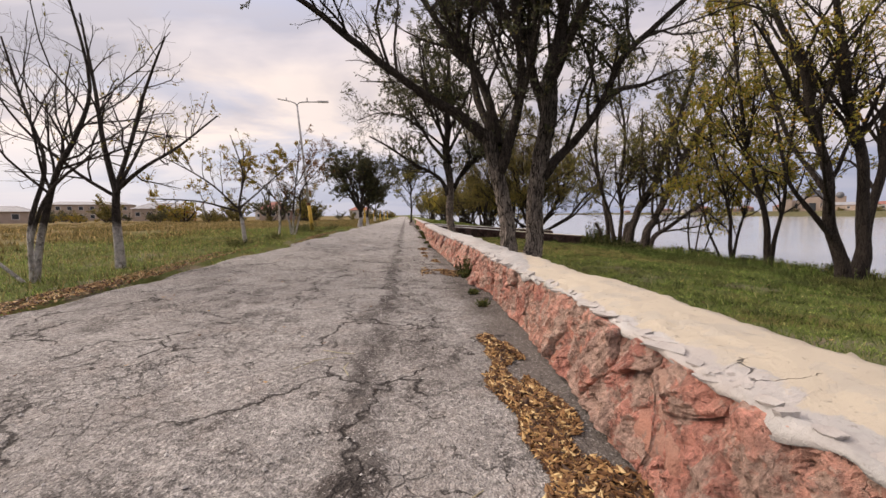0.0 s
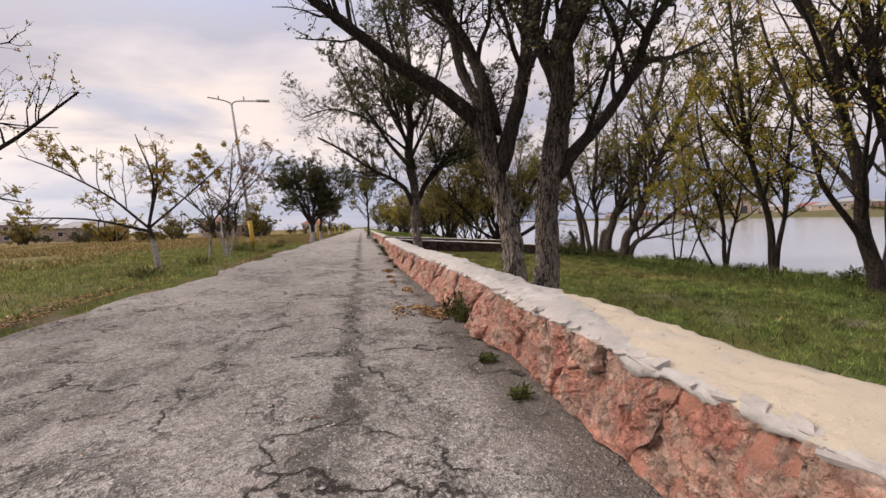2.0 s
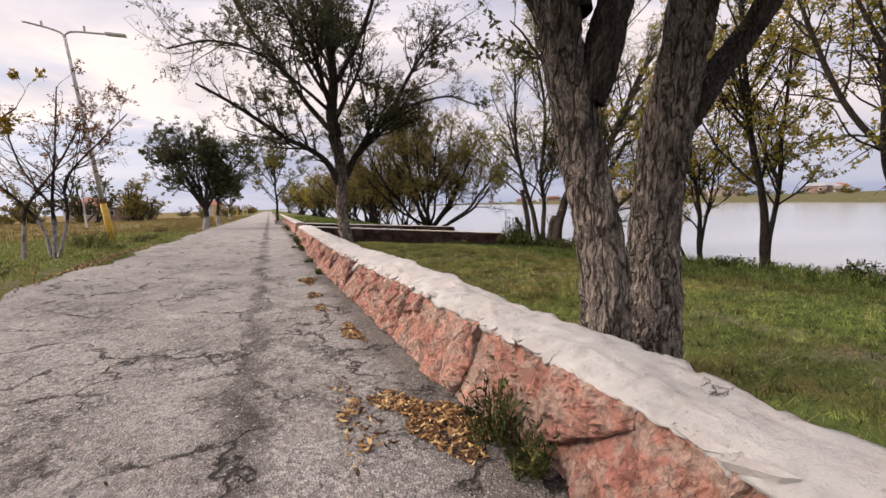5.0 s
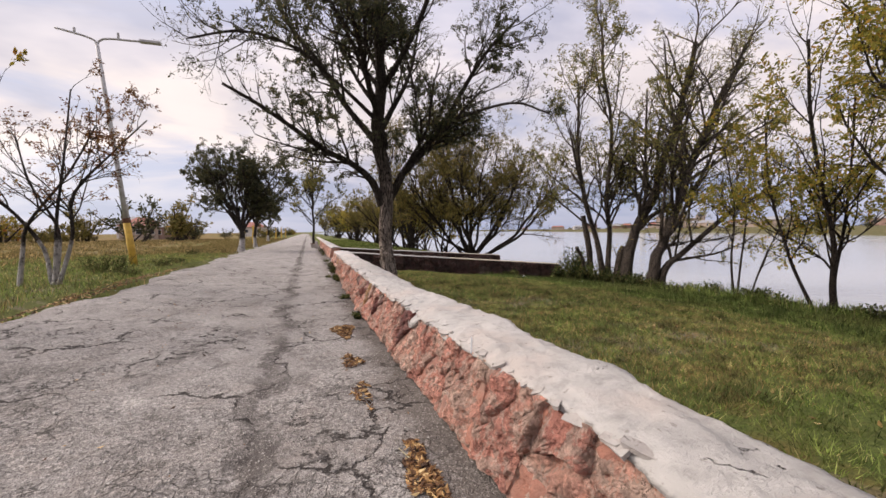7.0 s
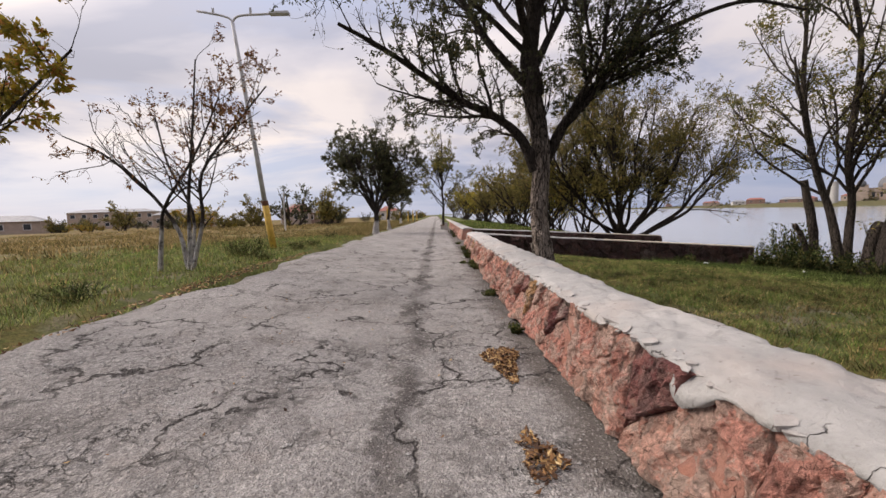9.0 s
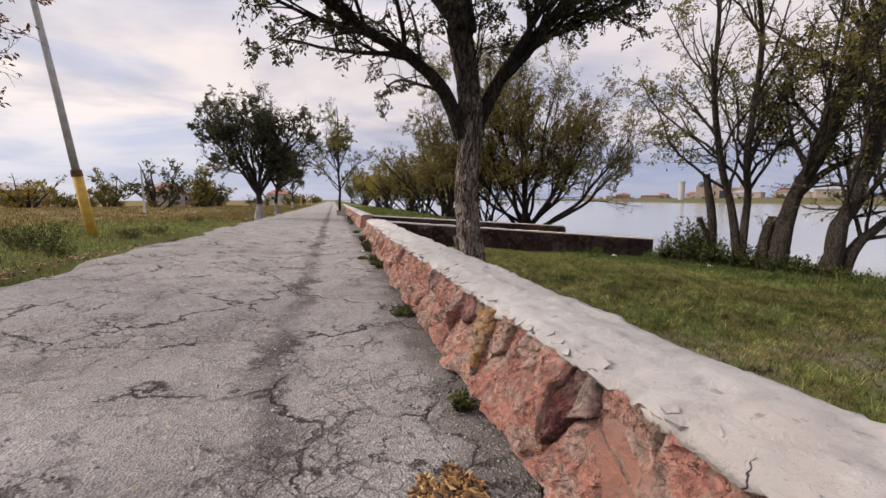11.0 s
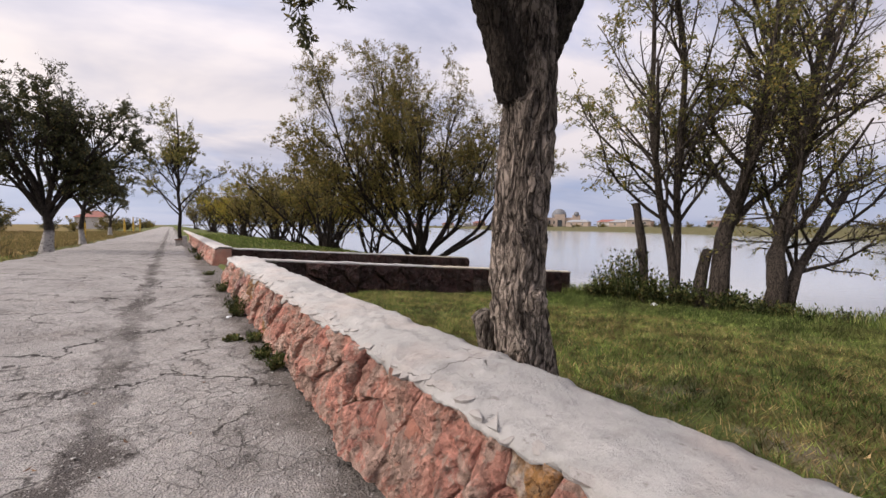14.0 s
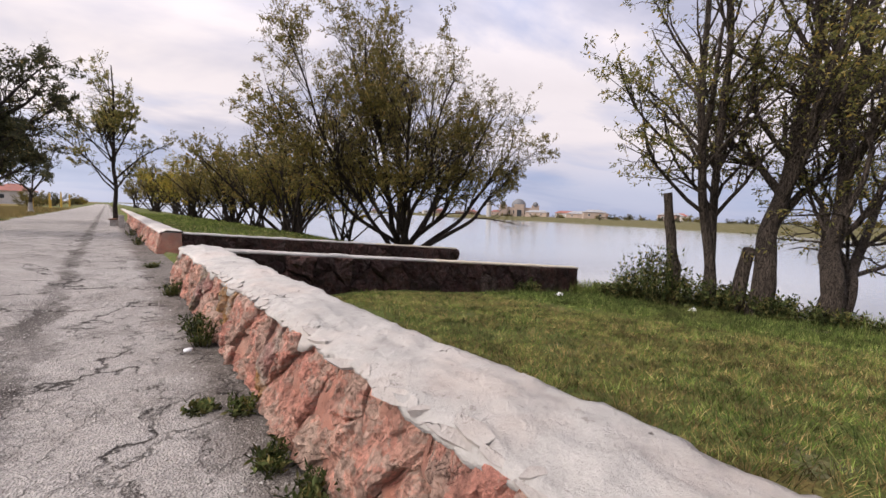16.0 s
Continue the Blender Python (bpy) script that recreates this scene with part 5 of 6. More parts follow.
roadside("nearly bare roadside tree with a limewashed trunk", -7.74, 12.6, [
    (0.14, 0.10, [(-7.74, 12.6, 0), (-7.75, 12.6, 1.2), (-7.70, 12.6, 2.2)]),
    (0.10, 0.025, [(-7.70, 12.6, 2.0), (-7.95, 12.6, 3.2), (-8.05, 12.6, 4.6), (-8.3, 12.6, 6.6)]),
    (0.08, 0.025, [(-7.70, 12.6, 2.1), (-7.4, 12.7, 3.2), (-7.0, 12.8, 4.6), (-6.4, 12.9, 6.2)]),
    (0.07, 0.02, [(-7.7, 12.6, 2.1), (-6.9, 12.5, 2.7), (-6.0, 12.4, 3.2), (-4.9, 12.3, 4.0)]),
    (0.06, 0.02, [(-7.7, 12.6, 1.9), (-8.6, 12.4, 2.6), (-9.6, 12.3, 3.6), (-10.3, 12.2, 4.8)]),
    (0.06, 0.02, [(-7.7, 12.6, 2.1), (-7.6, 13.4, 3.2), (-7.5, 14.2, 4.6)]),
], 52, LEAF_YELLOW, 1.2, k=0.9, stout=1.15, to=(-6.85, 11.3))
roadside("small roadside tree with yellow leaves and limewashed trunk", -8.85, 21.2, [
    (0.09, 0.06, [(-8.85, 21.20, 0), (-8.95, 21.20, 0.9), (-9.05, 21.20, 1.5)]),
    (0.045, 0.015, [(-9.05, 21.20, 1.4), (-10.05, 21.10, 2.4), (-11.25, 21.00, 3.2), (-12.35, 21.00, 3.7)]),
    (0.045, 0.015, [(-9.05, 21.20, 1.4), (-8.85, 21.20, 2.9), (-9.25, 21.20, 4.4)]),
    (0.045, 0.015, [(-9.05, 21.20, 1.4), (-8.05, 21.30, 2.3), (-6.75, 21.40, 3.5)]),
    (0.05, 0.02, [(-9.05, 21.20, 1.3), (-10.35, 20.60, 1.7), (-11.95, 20.30, 1.8)]),
    (0.05, 0.02, [(-9.05, 21.20, 1.5), (-9.15, 22.20, 3.0), (-9.35, 22.80, 4.4)]),
], 53, LEAF_YELLOW, 16.0, 0.085, k=0.98, stout=1.3, to=(-6.45, 18.2))
roadside("small bushy roadside tree with red-brown leaves and limewashed stems", -7.6, 26.3, [
    (0.075, 0.02, [(-8.30, 26.3, 0), (-8.2, 26.3, 1.0), (-8.0, 26.3, 1.8), (-7.0, 26.2, 3.2), (-6.3, 26.2, 4.6)]),
    (0.07, 0.02, [(-7.60, 26.4, 0), (-7.8, 26.4, 1.1), (-8.5, 26.4, 2.2), (-9.6, 26.4, 3.2), (-10.6, 26.4, 3.7)]),
    (0.07, 0.02, [(-7.50, 26.3, 0), (-7.40, 26.3, 1.6), (-7.2, 26.3, 3.2), (-6.9, 26.3, 5.6)]),
    (0.065, 0.02, [(-7.35, 26.2, 0), (-7.0, 26.2, 1.4), (-6.9, 26.2, 2.6), (-5.9, 26.1, 3.8), (-5.0, 26.1, 4.8)]),
    (0.06, 0.02, [(-7.55, 26.5, 0), (-7.6, 26.8, 1.6), (-8.4, 27.2, 3.0), (-8.8, 27.4, 4.4)]),
], 54, LEAF_RED, 6.0, 0.075, k=0.86, stout=1.2, to=(-5.85, 22.8))
b = (-5.1, 48.6, 0.0)
ELMS = elm_levels(2.4, 3.0, 3.6, 0.05, 0.2)
fan = np.random.RandomState(12)
mains = [(0.27, 0.19, [(0, 0, 0), (0.03, 0, 1.0), (0.06, 0, 1.9)])]
for k in range(13):
    a, out, h = 6.283 * k / 13 + fan.uniform(-0.2, 0.2), fan.uniform(0.4, 1.0) * 3.9, fan.uniform(7.4, 9.8)
    h -= out * 0.45
    ca, sa = math.cos(a), math.sin(a)
    mains.append((0.12, 0.025, [(0.06, 0, 1.5 + 0.05 * k)] + [(0.06 + ca * out * f + fan.uniform(-0.2, 0.2), sa * out * f * 0.8, 1.7 + (h - 1.7) * g) for f, g in ((0.24, 0.28), (0.52, 0.55), (0.80, 0.80), (1.0, 1.0))]))
tree("elm", "broad dark elm with limewashed foot beside the road", b, mains, 61, BARK_WHITE, LEAF_DARK, elm_levels(2.6, 3.4, 3.8, 0.05, 0.22), 0.13, 0.5, 13, sides=12, shoots_from=2.0)
tree("elm", "dark elm with a limewashed foot farther along the road", (-5.3, 60.5, 0), [
    (0.20, 0.12, [(0, 0, 0), (0.0, 0, 1.5), (0.1, 0, 2.8)]),
    (0.12, 0.03, [(0.1, 0, 2.6), (-0.8, 0.2, 4.4), (-1.2, 0.4, 7.8)]),
    (0.12, 0.03, [(0.1, 0, 2.6), (0.9, -0.2, 4.4), (1.4, -0.3, 7.6)]),
    (0.10, 0.03, [(0.1, 0, 2.6), (0.2, 1.2, 4.2), (0.2, 1.6, 6.8)]),
    (0.10, 0.03, [(0.1, 0, 2.4), (1.8, -0.5, 3.6), (2.8, -0.7, 4.6)]),
], 62, BARK_WHITE, LEAF_DARK, elm_levels(3.0, 3.6, 4.0, 0.05, 0.15), 0.14, 0.5, 17, sides=10, shoots_from=2.0)
tree("elm", "dark round elm far along the road", (-6.3, 88, 0), [
    (0.22, 0.12, [(0, 0, 0), (0.0, 0, 1.5), (0.1, 0, 2.4)]),
    (0.12, 0.03, [(0.1, 0, 2.2), (-1.4, 0.2, 4.4), (-2.0, 0.4, 7.6)]),
    (0.12, 0.03, [(0.1, 0, 2.2), (1.4, -0.2, 4.4), (2.2, -0.3, 7.2)]),
    (0.10, 0.03, [(0.1, 0, 2.2), (0.2, 1.2, 4.2), (0.2, 1.6, 8.4)]),
], 63, BARK_WHITE, LEAF_DARK, ELMS, 0.20, 0.5, 12, sides=8, shoots_from=1.6)
tree("poplar", "slender young tree with open green crown beside the wall", (0.85, 58.0, -0.05), [
    (0.15, 0.03, [(0, 0, 0), (0.02, 0, 2.5), (-0.03, 0, 5.0), (0.05, 0, 8.0), (0.0, 0, 10.4)]),
    (0.07, 0.02, [(0.02, 0, 2.6), (-1.2, 0, 4.0), (-2.2, 0, 5.2), (-3.0, 0, 5.8)]),
    (0.07, 0.02, [(0.02, 0, 3.0), (1.2, 0.2, 4.4), (2.2, 0.2, 5.2), (3.2, 0.2, 5.8)]),
    (0.06, 0.02, [(0, 0, 4.0), (-0.7, 0.4, 6.0), (-1.1, 0.6, 8.0)]),
    (0.06, 0.02, [(0, 0, 4.4), (0.8, -0.5, 6.4), (1.1, -0.6, 8.2)]),
], 64, BARK_DARK, LEAF_GREEN, ELMS, 0.12, 0.5, 13, sides=10, shoots_from=2.2)

# ---------------------------------------------------------------- street lamp


def street_lamp(x, y):
    lamp = tagged(new("street_lamp"), "leaning grey double-arm street lamp with yellow painted foot", "street lamp")
    bm = bmesh.new()
    foot, band, top = (0.0, 0.1, -0.4), (-0.17, -0.14, 1.72), (-0.46, -1.10, 7.75)
    tube(bm, [band, (-0.27, -0.45, 3.8), (-0.37, -0.80, 5.9), top], [0.088, 0.078, 0.066, 0.056], 16)
    part("pole", bm, STEEL, lamp, smooth=True)
    bm = bmesh.new()
    tube(bm, [foot, band], [0.125, 0.115], 16)
    part("foot", bm, YELLOW, lamp, "faded yellow painted foot", True)
    bm = bmesh.new()
    tube(bm, [(-0.168, -0.137, 1.69), (-0.181, -0.156, 1.86)], [0.125, 0.118], 16)
    part("collar", bm, RUST, lamp, "dark rusty collar")
    for s, reach, rise in ((-1, 1.15, 0.40), (1, 1.60, 0.26)):
        bm = bmesh.new()
        pts = [(top[0], top[1], top[2] - 0.1), (top[0] + s * 0.05, top[1], top[2] + 0.10), (top[0] + s * 0.30, top[1], top[2] + 0.22),
               (top[0] + s * reach * 0.6, top[1], top[2] + 0.22 + (rise - 0.22) * 0.5), (top[0] + s * reach, top[1], top[2] + rise)]
        tube(bm, [tuple(p) for p in smooth_line(pts, 14)], [0.036] * 14, 10)
        part("arm", bm, STEEL, lamp, smooth=True)
    bm = bmesh.new()
    box(bm, (top[0] + 1.25, top[1] - 0.11, top[2] + 0.21), (top[0] + 1.90, top[1] + 0.11, top[2] + 0.30), 0.03)
    part("lamp_head", bm, STEEL, lamp, "grey lamp head")
    for dx, dz in ((-0.62, 0.26), (0.62, 0.24)):
        bm = bmesh.new()
        box(bm, (top[0] + dx - 0.03, top[1] - 0.03, top[2] + dz), (top[0] + dx + 0.03, top[1] + 0.03, top[2] + dz + 0.22), 0.01)
        part("bracket", bm, STEEL, lamp)
    lamp.location = (x, y, gz(x, y) - 0.08)
    return lamp


street_lamp(-6.0, 28.6)

# ---------------------------------------------------------------- grass, weeds and fallen leaves


def blades(name, label, xy, h, wd, mat, seed, lean=0.6, category="grass", away=None, tall=None):
    rs = np.random.RandomState(seed)
    n_ = len(xy)
    p = np.stack([xy[:, 0], xy[:, 1], ground_z(xy[:, 0], xy[:, 1]) - 0.01], 1)
    a = rs.uniform(0, 2 * np.pi, n_)
    s = np.stack([np.cos(a), np.sin(a), 0 * a], 1)
    hh = (h * rs.uniform(0.45, 1.4, n_))[:, None]
    ww = wd * rs.uniform(0.6, 1.3, n_)[:, None]
    if tall is not None:
        hh = hh * tall[:, None]
    b = rs.uniform(0, 2 * np.pi, n_) if away is None else np.arctan2(away[:, 1], away[:, 0]) + rs.normal(0, 0.5, n_)
    out = np.stack([np.cos(b), np.sin(b), 0 * b], 1) * hh * lean * rs.uniform(0.2, 1.2, n_)[:, None]
    tip = p + out + np.array([0, 0, 1.0]) * hh
    V = np.stack([p - s * ww * 0.5, p + s * ww * 0.5, tip], 1).reshape(-1, 3)
    ob = new(name, mesh_of(name, V, np.arange(n_ * 3).reshape(-1, 3), mat))
    return tagged(ob, label, category, kind="stuff")


def scatter(n_, x0, x1, y0, y1, seed, clump=0.0, bias=1.0):
    rs = np.random.RandomState(seed)
    xy = np.stack([x0 + (x1 - x0) * rs.uniform(0, 1, n_) ** bias, rs.uniform(y0, y1, n_)], 1)
    if clump:
        c = xy[: max(1, n_ // 40)]
        xy = c[rs.randint(0, len(c), n_)] + rs.normal(0, clump, (n_, 2))
    return xy


def tufts(n_, each, x0, x1, y0, y1, r, seed):
    """Blades in radiating tufts: places, ways to lean and heights."""
    rs = np.random.RandomState(seed)
    c = np.stack([rs.uniform(x0, x1, n_), rs.uniform(y0, y1, n_)], 1)
    rim = 0.35 * np.sin(c[:, 1] * 2.3) + 0.3 * np.sin(c[:, 1] * 5.1 + 1)
    worn = (c[:, 0] < 2.75 + rim) & (rs.uniform(0, 1, n_) < 0.65)
    bald = ((c[:, 0] - 3.2) / 1.0) ** 2 + ((c[:, 1] - 28.6) / 1.5) ** 2 < rs.uniform(0.5, 1.3, n_)
    c = c[~(worn | bald | ((c[:, 1] > 30.9) & (c[:, 1] < 31.9)))]
    size = rs.uniform(0.6, 1.6, len(c)) ** 1.3
    k = np.repeat(np.arange(len(c)), each)
    d = rs.normal(0, 1, (len(k), 2)) * (r * size[k])[:, None]
    return c[k] + d, d, (0.5 + 0.5 * size[k])


xy, away, tall = tufts(9500, 22, 2.25, 10.5, -1, 32, 0.062, 71)
blades("grass", "clumpy green lawn grass behind the wall", xy, 0.066, 0.009, LAWN, 72, 1.1, away=away, tall=tall)
xy, away, tall = tufts(6500, 20, 2.2, 8.5, 12.5, 31, 0.085, 75)
blades("grass", "dry brownish tufts in the lawn", xy, 0.060, 0.009, FIELD, 76, 1.2, away=away, tall=tall)
xy, away, tall = tufts(1500, 30, 2.9, 12.5, -1, 31, 0.10, 77)
blades("grass", "dark lush clumps in the lawn", xy, 0.085, 0.010, DEEP, 78, 1.0, away=away, tall=tall)
xy, away, tall = tufts(1300, 40, 9.0, 14.2, 2, 31, 0.13, 73)
blades("grass", "darker rank grass towards the lake bank", xy, 0.15, 0.012, DEEP, 74, 0.7, away=away, tall=tall)

near = scatter(55000, 2.15, 9.5, -1, 32, 1)
near = near[~((near[:, 1] > 30.6) & (near[:, 1] < 31.9))]
keep = (np.sin(near[:, 0] * 1.9 + 2 * np.sin(near[:, 1] * 0.8)) + np.sin(near[:, 1] * 1.4 + 1.5 * np.sin(near[:, 0] * 1.1)) > -1.0) & (np.random.RandomState(8).uniform(0, 1, len(near)) < 0.35 + 0.3 * (near[:, 0] - 2.1))
blades("grass", "short green lawn grass behind the wall", near[keep], 0.045, 0.009, LAWN, 2, 0.9)
blades("grass", "short green grass sloping to the shore", scatter(60000, 9.5, 15, -1, 31, 3), 0.09, 0.016, LAWN, 4, 0.8)
blades("grass", "grass tufts in the lawn", scatter(16000, 3.5, 14, -1, 31, 5, 0.13), 0.10, 0.010, LAWN, 6, 0.8)
blades("grass", "tall rank grass and reeds along the water", scatter(22000, 13.6, 16.0, -2, 34, 7, 0.16), 0.42, 0.020, LAWN, 8, 0.4)
blades("grass", "grass behind the lake walls", scatter(30000, 2.3, 12, 38, 70, 9), 0.16, 0.03, LAWN, 10, 0.7)
verge = scatter(100000, -14, -3.9, 2, 42, 11, 0, 0.8)
verge = verge[verge[:, 0] < road_left(verge[:, 1]) - 0.05 + 0.25 * np.sin(verge[:, 1] * 3.1)]
blades("grass", "rough green verge grass beside the road", verge, 0.10, 0.014, LAWN, 12, 0.8)
blades("grass", "taller dry grass of the verge", verge[::9] + np.random.RandomState(3).normal(0, 0.1, verge[::9].shape), 0.20, 0.014, FIELD, 13, 0.5)
v2 = scatter(50000, -12, -4.3, 42, 130, 14)
v2 = v2[v2[:, 0] < road_left(v2[:, 1]) - 0.1]
blades("grass", "verge grass farther along the road", v2, 0.20, 0.05, FIELD, 15, 0.6)
blades("grass", "dry tan grass of the open field", scatter(70000, -70, -11, 5, 130, 16, 0.5, 0.7), 0.24, 0.06, FIELD, 17, 0.6)


def weed(x, y, r, h, seed, label="green weed clump at the foot of the wall", leaf=0.05, per=10):
    """A clump of stalks with small leaves."""
    rs = np.random.RandomState(seed)
    thing = tagged(new("weed"), label, "weed")
    n_ = int(26 + 60 * r)
    a, d = rs.uniform(0, 2 * np.pi, n_), r * rs.uniform(0, 1, n_) ** 0.6
    p = np.stack([d * np.cos(a) * 0.4, d * np.sin(a) * 0.4, 0 * a - 0.03], 1)
    tip = np.stack([d * np.cos(a), d * np.sin(a), h * rs.uniform(0.5, 1.1, n_)], 1)
    s = np.linspace(0, 1, 5)[None, :, None]
    P = p[:, None, :] * (1 - s) + tip[:, None, :] * s
    P[:, :, :2] += rs.normal(0, 0.02, (n_, 5, 2)) * s
    v, f = tubes(P, np.full((n_, 5), 0.0035), 3)
    tagged(part("stalk", mesh_of("stalk", v, f, WEED), WEED, thing), kind="stuff")
    v, f = leaves(P, rs, per, leaf, 0.4, 0.0, f0=0.1)
    tagged(part("foliage", mesh_of("foliage", v, f, WEED), WEED, thing), kind="stuff")
    thing.location = (x, y, max(gz(x, y), -0.02) if x < 1.7 else gz(x, y))
    return thing


for k, (x, y, r, h) in enumerate([(1.34, 9.8, 0.28, 0.40), (1.36, 9.4, 0.2, 0.3), (1.22, 7.55, 0.08, 0.08), (1.06, 20.4, 0.15, 0.11), (1.08, 18.0, 0.07, 0.10),
                                  (1.16, 27.2, 0.20, 0.32), (1.18, 27.7, 0.15, 0.22), (1.10, 24.6, 0.13, 0.14), (1.16, 24.2, 0.15, 0.13), (0.90, 25.6, 0.10, 0.05), (1.14, 25.4, 0.10, 0.10),
                                  (1.2, 6.6, 0.07, 0.08), (1.22, 40.5, 0.3, 0.35), (1.25, 46, 0.3, 0.3), (1.2, 30.2, 0.2, 0.22), (1.18, 34.0, 0.2, 0.1)]):
    weed(x, y, r, h, 100 + k)
for k, (x, y, r, h) in enumerate([(-5.7, 26.0, 0.75, 0.62), (-6.3, 26.3, 0.6, 0.5), (-4.9, 24.9, 0.35, 0.22), (-5.0, 28.0, 0.4, 0.25), (-4.8, 29.3, 0.35, 0.2), (-5.9, 16.0, 0.6, 0.26), (-5.6, 19.4, 0.5, 0.3),
                                  (-6.2, 37.5, 0.5, 0.4)]):
    weed(x, y, r, h, 140 + k, "rank green weeds on the road verge")
for k, (x, y, r, h) in enumerate([(12.7, 27.6, 0.7, 1.7), (13.2, 28.3, 0.8, 1.4), (13.0, 26.9, 0.6, 1.0), (13.6, 25.2, 0.6, 0.6), (15.1, 13.6, 0.6, 0.7), (14.9, 17.0, 0.7, 0.5), (14.8, 20, 0.6, 0.5),
                                  (14.6, 30.3, 0.5, 0.4), (10.9, 31.0, 0.5, 0.35), (14.9, 15.2, 0.8, 0.45), (14.4, 9.6, 0.9, 0.5), (13.4, 29.4, 0.4, 0.35), (13.3, 26.3, 0.7, 0.8), (14.0, 25.1, 0.8, 0.7), (14.5, 26.6, 0.7, 0.7), (13.5, 24.0, 0.6, 0.45), (12.6, 28.6, 0.5, 0.9)]):
    weed(x, y, r, h, 170 + k, "leafy green shrub growing on the lake bank", 0.11, 20)
fringe = np.random.RandomState(61)
for k in range(34):
    x, y = fringe.uniform(14.0, 15.3), 7 + 26 * (k + fringe.uniform(0, 1)) / 34
    weed(x, y, fringe.uniform(0.4, 0.8), fringe.uniform(0.25, 0.55), 200 + k, "yellow-green weeds fringing the lake bank", 0.09, 8)


def litter(x, y, lx, ly, n_, seed, size=0.065, label="heap of brown fallen leaves in the gutter", flat=0.5, turn=0.0):
    rs = np.random.RandomState(seed)
    a, d = rs.uniform(0, 2 * np.pi, n_), np.sqrt(rs.uniform(0, 1, n_))
    edge = 0.75 + 0.25 * np.sin(a * 3 + seed) + 0.12 * np.sin(a * 7 + seed * 2)
    px, py = d * np.cos(a) * lx * edge, d * np.sin(a) * ly * edge
    px, py = px * math.cos(turn) - py * math.sin(turn), px * math.sin(turn) + py * math.cos(turn)
    zz = 0.012 + np.maximum(0, 1 - d ** 1.5) * 0.05 * rs.uniform(0, 1, n_)
    pos = np.stack([x + px, y + py, zz + np.where(x + px < 1.7, np.maximum(road_z(x + px, y + py), ground_z(x + px, y + py)), ground_z(x + px, y + py))], 1)
    dr = unit(np.stack([rs.normal(0, 1, n_), rs.normal(0, 1, n_), rs.normal(0, flat * 0.6, n_)], 1))
    sd = unit(np.cross(dr, np.stack([rs.normal(0, flat, n_), rs.normal(0, flat, n_), np.ones(n_)], 1)))
    ln = (size * rs.uniform(0.6, 1.3, n_))[:, None]
    up_ = np.cross(sd, dr)
    up_ = up_ * np.sign(up_[:, 2:3] + 1e-6)
    V = np.stack([pos - dr * ln * 0.5 + up_ * ln * 0.12, pos + sd * ln * 0.22, pos + dr * ln * 0.5 + up_ * ln * 0.18, pos - sd * ln * 0.22], 1).reshape(-1, 3)
    return tagged(new("leaf_litter", mesh_of("leaf_litter", V, np.arange(n_ * 4).reshape(-1, 4), LITTER)), label, "fallen leaves", kind="stuff")


litter(0.93, 3.2, 0.26, 1.15, 4400, 1, turn=0.0)
litter(0.98, 4.55, 0.20, 0.65, 1300, 2)
litter(1.0, 2.2, 0.30, 0.6, 1500, 12)
litter(1.12, 10.2, 0.34, 0.75, 1500, 3, turn=0.5)
litter(0.92, 12.7, 0.13, 0.5, 500, 4)
litter(0.7, 14.2, 0.12, 0.4, 90, 5)
litter(0.74, 17.0, 0.20, 0.55, 1300, 6)
litter(0.70, 15.3, 0.15, 0.35, 220, 8)
litter(0.55, 10.5, 0.20, 0.9, 130, 9)
litter(-5.30, 9.5, 0.22, 7.5, 2000, 10, 0.06, "brown leaves lying along the road edge")
litter(-5.62, 8.0, 0.30, 7.0, 4200, 15, 0.06, "orange-brown leaves banked along the road edge")
litter(-4.25, 22.0, 0.25, 6.0, 900, 11, 0.07, "thin scatter of leaves along the road edge")
litter(-1.8, 14.0, 4.0, 16.0, 260, 13, 0.045, "stray leaves scattered over the asphalt")
litter(7.0, 14.0, 5.0, 12.0, 500, 14, 0.06, "stray yellow leaves in the grass")


def gravel(n_, seed):
    rs = np.random.RandomState(seed)
    x, y = -4.1 + 5.2 * rs.uniform(0, 1, n_) ** 0.7, rs.uniform(0, 32, n_)
    r = 0.006 + 0.014 * rs.uniform(0, 1, n_) ** 3
    o = np.array([(1, 0, 0), (-1, 0, 0), (0, 1, 0), (0, -1, 0), (0, 0, 0.8), (0, 0, -0.5)])
    V = np.stack([x, y, road_z(x, y) + r * 0.4], 1)[:, None, :] + o[None] * r[:, None, None] * rs.uniform(0.6, 1.3, (n_, 6, 1))
    f = np.array([(0, 2, 4), (2, 1, 4), (1, 3, 4), (3, 0, 4), (2, 0, 5), (1, 2, 5), (3, 1, 5), (0, 3, 5)])
    F = (np.arange(n_)[:, None, None] * 6 + f[None]).reshape(-1, 3)
    return V.reshape(-1, 3), F


v, f = gravel(6500, 4)
tagged(new("gravel", mesh_of("gravel", v, f, CONC_POST)), "loose pale grit and pebbles on the asphalt", "gravel", kind="stuff")

# ---------------------------------------------------------------- across the field and across the lake


